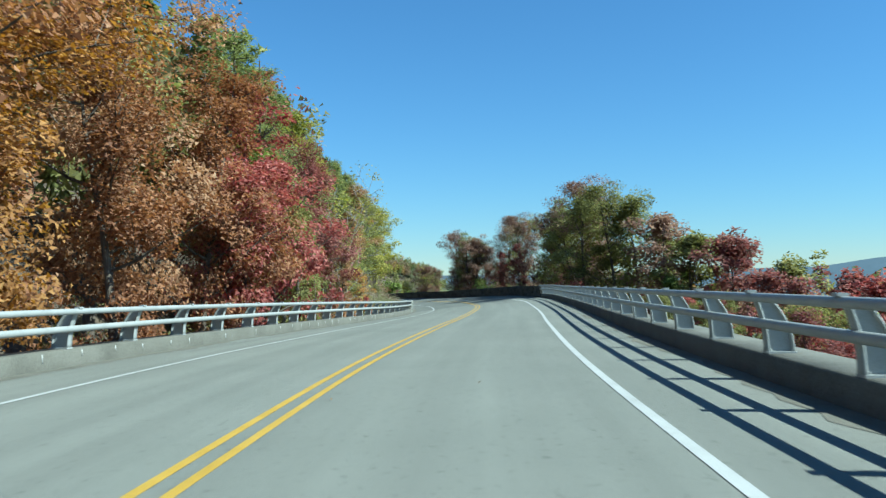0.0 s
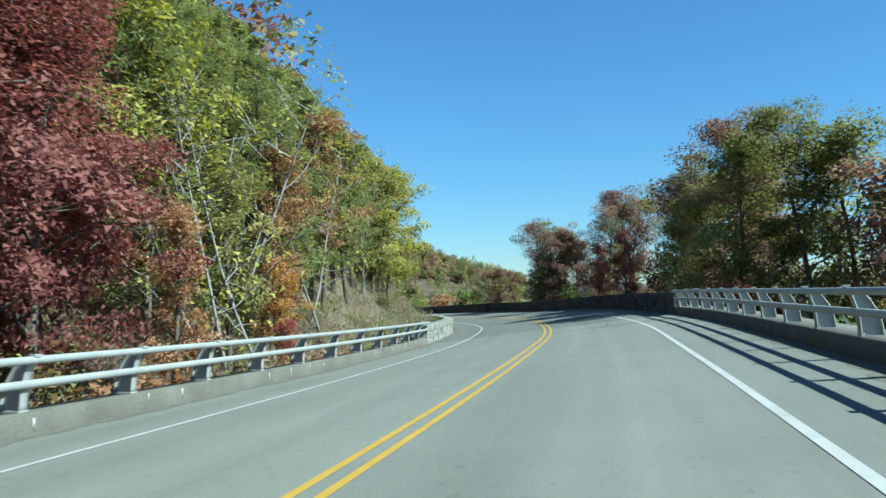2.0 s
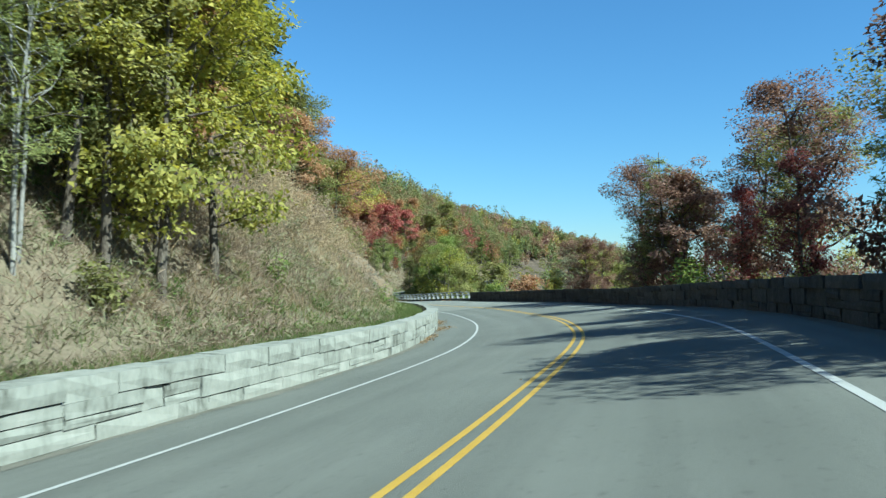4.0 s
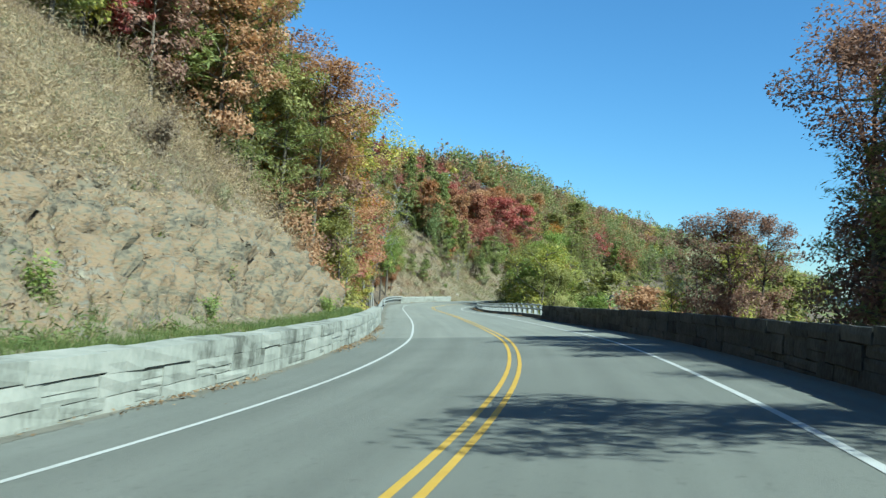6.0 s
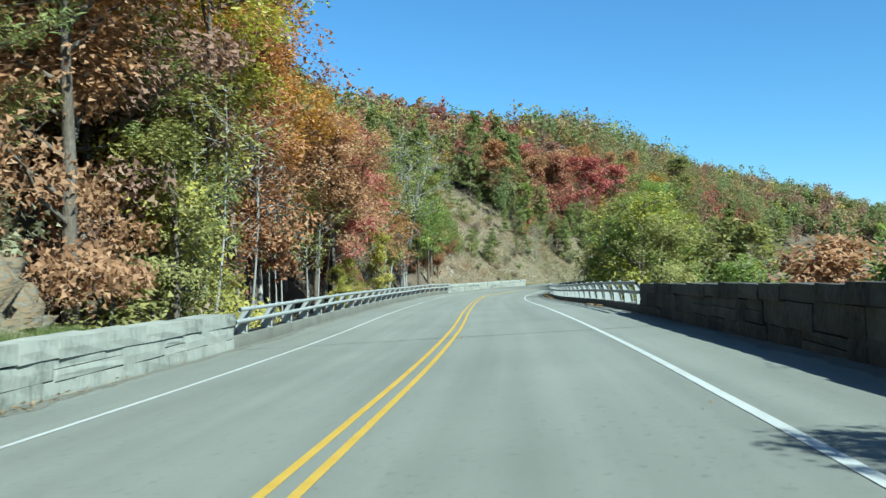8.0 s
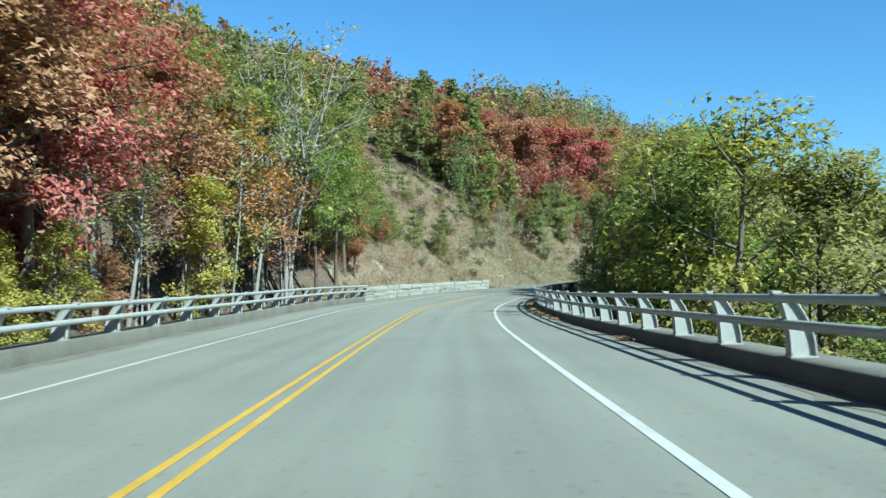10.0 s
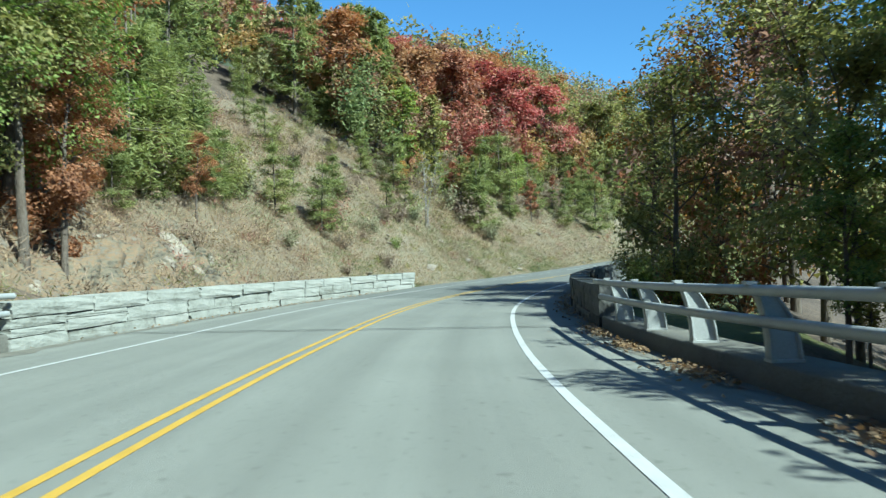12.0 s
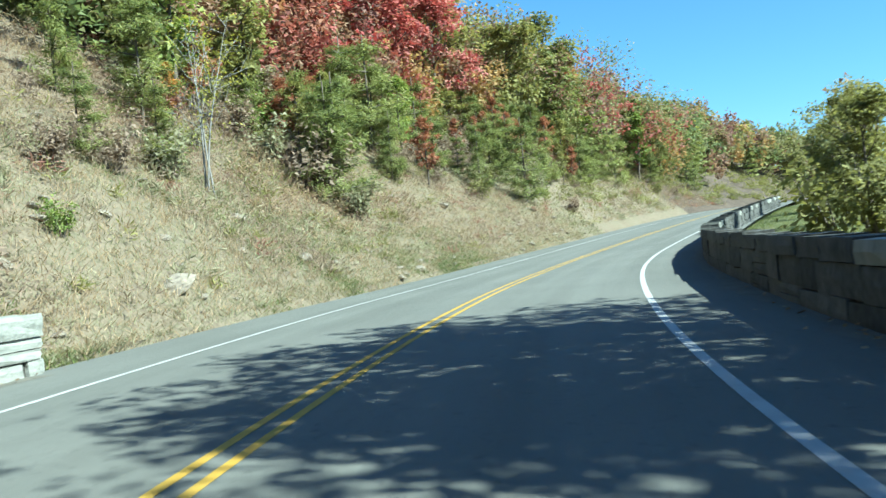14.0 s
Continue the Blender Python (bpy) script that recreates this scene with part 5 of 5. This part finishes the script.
brush("green_scrub", "low bushes beside the climbing road", "olive", 420, 23, lambda rng, n: np.c_[rng.uniform(286, 405, n), -(6.8 + rng.uniform(0, 1, n) * 10)], 1.3, 80, 0.09)
brush("green_scrub", "low green weeds at the foot of the cut", "grass", 700, 13, lambda rng, n: np.c_[rng.uniform(70, 138, n), -(7.0 + rng.uniform(0, 1, n) ** 2 * 5)], 0.36, 60, 0.04)
brush("green_scrub", "low green weeds on the open bank", "olive", 520, 14, cut_b, 0.55, 50, 0.045)
brush("undergrowth", "autumn undergrowth behind the bridge rail", "olive", 420, 15, lambda rng, n: np.c_[rng.uniform(0, 68, n), -(6.0 + rng.uniform(0, 1, n) * 7)], 0.7, 60, 0.05)
brush("dry_scrub", "grey-brown brush on the wooded bank", "brush", 1000, 20, lambda rng, n: np.c_[rng.uniform(40, 86, n), -(6.6 + rng.uniform(0, 1, n) * 7)], 0.75, 60, 0.036)
brush("green_scrub", "low green growth below the crest", "olive", 420, 27, lambda rng, n: np.c_[rng.uniform(250, 322, n), -(8.5 + rng.uniform(0, 1, n) * 9)], 0.9, 70, 0.05)
brush("grey_scrub", "grey-mauve twigs on the open bank", "russet", 1300, 28, lambda rng, n: np.c_[rng.uniform(208, 262, n), -(8 + rng.uniform(0, 1, n) * 16)], 1.1, 90, 0.022)
brush("grey_scrub", "grey-olive brambles under the pines", "bramble", 620, 24, lambda rng, n: np.c_[rng.uniform(48, 92, n), -(6.4 + rng.uniform(0, 1, n) * 9)], 0.8, 60, 0.038)
brush("dry_scrub", "brown weeds over the rock face", "brush", 620, 25, lambda rng, n: np.c_[rng.uniform(84, 139, n), -(7.6 + rng.uniform(0, 1, n) * 5.5)], 1.15, 80, 0.02)
brush("tall_brush", "golden dry stalks hanging over the rock face", "straw", 520, 26, lambda rng, n: np.c_[rng.uniform(82, 138, n), -(9.4 + rng.uniform(0, 1, n) * 7)], 1.7, 110, 0.03)
brush("undergrowth", "autumn undergrowth in the wood", "litter", 420, 16, lambda rng, n: np.c_[rng.uniform(142, 204, n), -(6.0 + rng.uniform(0, 1, n) * 8)], 0.7, 60)


# pines on the bank over the last wall, and low gold growth beside the second bridge
extra = random.Random(23)
for kind, colour, s, o, h in (
    ("bushy", "pine", 218.5, -11.8, 5.6), ("bushy", "pine", 219.6, -11.6, 6.2), ("bushy", "pine", 221.2, -12.4, 6.4), ("bushy", "pine", 222.7, -12.2, 5.9), ("bushy", "pine", 222.9, -11.1, 4.2),
    ("bushy", "pine", 224.7, -11.2, 3.4), ("pine", "pine", 251.4, -29.6, 7.7), ("pine", "pine", 259.5, -28.1, 9.6), ("pine", "pine", 262.7, -27.2, 9.4), ("pine", "pine", 261.9, -23.2, 8.8),
    ("bushy", "pine", 219.3, -10.8, 2.2), ("slim", "yellow", 172.8, -8.2, 4.6), ("slim", "yellow", 175.4, -8.3, 5.2), ("shrub", "yellow", 174, -7.6, 2.2), ("slim", "copper", 178.6, -8.1, 4.4),
    ("oak", "olive", 251, 9.8, 4.5), ("open", "olive", 258, 10.4, 5.6), ("oak", "olive", 266, 10.8, 6), ("slim", "olive", 276, 9.4, 5.2), ("oak", "olive", 284, 11, 6),
    ("slim", "yellow", 76, -9.8, 7.6), ("slim", "yellow", 78.4, -9.2, 7.4),
):
    plant(kind, extra.randrange(3), colour, s, o, h, extra.uniform(0, 6.28))


# crowns beside the valley wall and the second bridge, by their height over the road
for kind, colour, s, o, top in (
    ("tall", "russet", 115.4, 9.2, 9.3), ("tall", "russet", 116.4, 11.2, 8.2), ("slim", "olive", 111.8, 10.4, 8.0), ("slim", "russet", 117.4, 10.2, 6.2), ("oak", "russet", 124.4, 8.6, 4.8), ("open", "bramble", 130.4, 9.4, 4.6), ("open", "olive", 134, 11, 3.4),
    ("open", "yellow", 184, 11.2, 7.6), ("open", "green", 188.5, 12.5, 7.2), ("oak", "olive", 178, 12.2, 5.2), ("tall", "olive", 193, 11.8, 7.8), ("tall", "green", 197.5, 13.2, 8.8),
    ("tall", "olive", 202.5, 13, 9.2), ("oak", "green", 191, 11.2, 5.2), ("oak", "olive", 200.5, 12, 5.6), ("oak", "olive", 207, 10.2, 6.0),
):
    plant(kind, extra.randrange(3), colour, s, o, top - float(ground(np.array([s]), np.array([o]))[0]), extra.uniform(0, 6.28))
# young growth under the crest
for k in range(74):
    s = extra.uniform(254, 304)
    o = -extra.uniform(9.4 if s > 264 else 12.5, 17.5)
    kind, colour = extra.choice((("bushy", "pine"), ("bushy", "pine"), ("bushy", "pine"), ("slim", "olive"), ("slim", "brick"), ("thicket", "brush")))
    plant(kind, extra.randrange(3), colour, s, o, extra.uniform(1.2, 2.6) if kind == "thicket" else extra.uniform(2.4, 4.6), extra.uniform(0, 6.28))
# bushes over the last wall
for k in range(46):
    s = extra.uniform(208, 252)
    o = -extra.uniform(9.5, 20)
    kind, colour = extra.choice((("bushy", "pine"), ("thicket", "bramble"), ("thicket", "brush"), ("thicket", "brush"), ("thicket", "sumac"), ("thicket", "olive")))
    plant(kind, extra.randrange(3), colour, s, o, extra.uniform(0.9, 2.2) if kind == "thicket" else extra.uniform(2.0, 4.2), extra.uniform(0, 6.28))


# ---- rocks ----
def rock_mesh(seed, detail=3):
    """A broken, layered boulder about one metre across."""
    rng = np.random.default_rng(seed)
    bm = bmesh.new()
    bmesh.ops.create_icosphere(bm, subdivisions=detail, radius=0.5)
    cuts = rng.normal(size=(14, 3)) * [0.8, 0.8, 1.5]
    cuts /= np.linalg.norm(cuts, axis=1)[:, None]
    depth = rng.uniform(0.2, 0.38, 14)
    for v in bm.verts:
        p = np.array(v.co)
        for c, d in zip(cuts, depth):
            over = p @ c - d
            if over > 0:
                p = p - c * over * 0.9
        q_ = Vector(p * 3 + seed)
        v.co = Vector(p) + v.normal * (noise.noise(q_) * 0.06 + noise.noise(q_ * 3) * 0.025)
    me = bpy.data.meshes.new("rock")
    bm.to_mesh(me)
    bm.free()
    me.materials.append(M["rock"])
    return me


def rock_cut(s0, s1, low, high, deep, seed, label):
    """A broken face of angular blocks that stands out of the bank between two offsets."""
    ss, oo = np.arange(s0, s1, 0.14), np.arange(low, high, 0.14)
    S, O = np.meshgrid(ss, oo, indexing="ij")
    flat = ground_at(S.ravel(), -O.ravel())
    r = road(S.ravel())
    out = np.zeros(len(flat))
    for k, (s, o) in enumerate(zip(S.ravel(), O.ravel())):
        q_ = Vector((s * 0.75 + o * 0.35, o * 1.25 - s * 0.2, seed))
        near_, spots_ = noise.voronoi(q_)
        step = noise.cell(spots_[0] * 7.3) * 0.5 + 0.5
        fine_, more_ = noise.voronoi(q_ * 3.1)
        out[k] = 0.42 * step + 0.12 * noise.cell(more_[0] * 5.1) - 0.4 * max(0.0, 1 - (near_[1] - near_[0]) * 6) - 0.12 * max(0.0, 1 - (fine_[1] - fine_[0]) * 6) + 0.16 * noise.noise(q_ * 0.5)
    u, w = (S.ravel() - s0) / (s1 - s0), (O.ravel() - low) / (high - low)
    rim_ = np.minimum(np.minimum(u * 6, (1 - u) * 9), np.minimum(w * 7 + 0.15, (1 - w) * 2.6)) + wave(S.ravel() * 3, O.ravel() * 4, seed) * 0.35 + (u - 0.55) * 0.5
    lift = (out + 0.12) * np.clip(rim_, -0.5, 1) * deep
    v = flat + np.c_[r[:, 5] * lift * 0.75, -r[:, 4] * lift * 0.75, lift * 0.6]
    n = len(oo)
    k = (np.arange(len(ss) - 1)[:, None] * n + np.arange(n - 1)[None]).ravel()
    return tagged(part("rock_face", mesh_of("rock_face", v, np.c_[k, k + 1, k + n + 1, k + n], [M["rock_face"]])), label, "rock", kind="structure")


rock_cut(101, 140.5, 7.1, 12.2, 1.8, 3.0, "broken tan and grey rock face of the road cut")
rock_cut(208, 219.5, 6.6, 10.0, 1.1, 9.0, "pale yellow-tan rock face above the stone wall")
ROCKS = [rock_mesh(k) for k in range(6)]
SMALL = [rock_mesh(20 + k, 2) for k in range(4)]
for k in range(30):
    u = pick.random()
    s = 106 + 32 * u ** 0.7
    o = -pick.uniform(7.3, 9.2 + 4.5 * u)
    p = ground_at(s, o)[0]
    size = pick.uniform(0.4, 0.9) + 0.8 * u * pick.random() ** 2
    rock = tagged(new("rock_outcrop", ROCKS[k % 6]), "tan weathered rock ledge in the road cut", "rock", "rock ledges in the cut")
    rock.matrix_basis = pose(p[0], p[1], p[2] - 0.12 * size, pick.uniform(-18, 14), 40 + pick.uniform(-16, 16), math.degrees(heading(s)) + 8 + pick.uniform(-14, 14)) @ Matrix.Diagonal((size * pick.uniform(0.9, 1.4), size * pick.uniform(1.1, 2.0), size * pick.uniform(0.65, 0.95), 1))
for k in range(16):
    s, o = pick.uniform(205.5, 217), -pick.uniform(7.0, 9.6)
    p = ground_at(s, o)[0]
    size = pick.uniform(0.5, 1.3)
    rock = tagged(new("rock_outcrop", ROCKS[k % 6]), "pale yellow-tan rock ledge behind the wall", "rock", "rock ledges in the cut")
    rock.matrix_basis = pose(p[0], p[1], p[2] - 0.25 * size, pick.uniform(-18, 14), 40 + pick.uniform(-16, 16), math.degrees(heading(s)) + pick.uniform(-20, 20)) @ Matrix.Diagonal((size, size * pick.uniform(1.0, 1.8), size * 0.8, 1))
for k in range(110):
    s = pick.choice((pick.uniform(72, 138), pick.uniform(205, 290), pick.uniform(205, 290)))
    o = -(6.6 + pick.random() ** 1.6 * 10)
    p = ground_at(s, o)[0]
    size = pick.uniform(0.14, 0.6)
    rock = tagged(new("rock", SMALL[k % 4]), "pale broken stone lying on the bank", "rock", "loose stones")
    rock.matrix_basis = pose(p[0], p[1], p[2] + 0.02, pick.uniform(-30, 30), pick.uniform(-30, 30), pick.uniform(0, 360)) @ Matrix.Diagonal((size, size * pick.uniform(0.7, 1.4), size * 0.7, 1))


for k in range(110):
    s, o = pick.uniform(96, 139), -pick.uniform(7.2, 11.5)
    p = ground_at(s, o)[0]
    size = pick.uniform(0.12, 0.55)
    rock = tagged(new("rock", SMALL[k % 4]), "tan broken stone on the face of the cut", "rock", "loose stones")
    rock.matrix_basis = pose(p[0], p[1], p[2], pick.uniform(-30, 30), 40 + pick.uniform(-25, 25), pick.uniform(0, 360)) @ Matrix.Diagonal((size, size * pick.uniform(0.8, 1.8), size * 0.6, 1))


# pale stones at the foot of the open bank
for k in range(90):
    s, o = pick.uniform(234, 285), -(5.6 + pick.random() ** 2 * 6)
    p = ground_at(s, o)[0]
    size = pick.uniform(0.12, 0.4) + (0.5 if k % 11 == 0 else 0)
    rock = tagged(new("rock", SMALL[k % 4]), "pale stone half sunk in the grassy bank", "rock", "loose stones")
    rock.matrix_basis = pose(p[0], p[1], p[2] + 0.03, pick.uniform(-25, 25), pick.uniform(-25, 25), pick.uniform(0, 360)) @ Matrix.Diagonal((size * 1.3, size * pick.uniform(0.7, 1.4), size * 0.6, 1))


# ---- fallen leaves on the road's edges ----
def fallen(label, seed, count, spread):
    rng = np.random.default_rng(seed)
    so_ = spread(rng, count)
    p = at(so_[:, 0], so_[:, 1], 0.02)
    p[:, 2] += rng.uniform(0, 0.05, count)
    v, f = leaves(p, 0.052, rng, 1.4, 1.6, whole=True)
    tagged(part("fallen_leaves", mesh_of("fallen_leaves", v, f, [M["litter"]])), label, "leaf litter", kind="stuff")


def drift(rng, n, runs, side):
    mid_ = rng.choice(len(runs), n)
    r = np.array(runs)[mid_]
    return np.c_[r[:, 0] + rng.normal(size=n) * r[:, 1], side * (edge(side, r[:, 0]) - 0.08 - np.abs(rng.normal(size=n)) * r[:, 2])]


fallen("brown fallen leaves drifted in piles against the bridge kerb", 31, 3400, lambda rng, n: drift(rng, n, [(156.5, 0.35, 0.13), (159.2, 0.3, 0.16), (171.5, 0.3, 0.12), (183, 0.3, 0.16), (185.6, 0.4, 0.18), (187.6, 0.22, 0.22), (189.9, 0.3, 0.17), (192.3, 0.4, 0.18), (194.6, 0.4, 0.2), (198.5, 0.6, 0.2), (202, 0.5, 0.2), (205, 0.8, 0.2), (214, 4, 0.25), (224, 5, 0.25)], 1))
fallen("brown fallen leaves along the stone wall", 32, 1500, lambda rng, n: drift(rng, n, [(91, 1.5, 0.15), (98.5, 1.0, 0.3), (106, 1.8, 0.2), (118, 1.0, 0.2), (123, 1.2, 0.3), (131, 3, 0.2), (214, 5, 0.15), (224, 5, 0.15)], -1))
fallen("scattered fallen leaves on the road", 33, 30, lambda rng, n: np.c_[rng.uniform(5, 235, n), rng.uniform(-4.4, 4.4, n)])
# the yellow rock that breaks through the bank at the last wall
for k, (s, o, size) in enumerate(((215.4, -7.9, 1.1), (216.4, -8.3, 1.5), (217.5, -8.8, 1.3), (216.9, -7.6, 0.9), (213.2, -8.6, 1.0), (218.4, -8.2, 0.8))):
    p = ground_at(s, o)[0]
    rock = tagged(new("rock_outcrop", ROCKS[k % 6]), "pale yellow-tan rock ledge behind the wall", "rock", "rock ledges in the cut")
    rock.matrix_basis = pose(p[0], p[1], p[2] + 0.05 * size, extra.uniform(-18, 14), 42 + extra.uniform(-12, 12), math.degrees(heading(s)) + extra.uniform(-20, 20)) @ Matrix.Diagonal((size * 1.2, size * extra.uniform(0.9, 1.3), size * 0.7, 1))
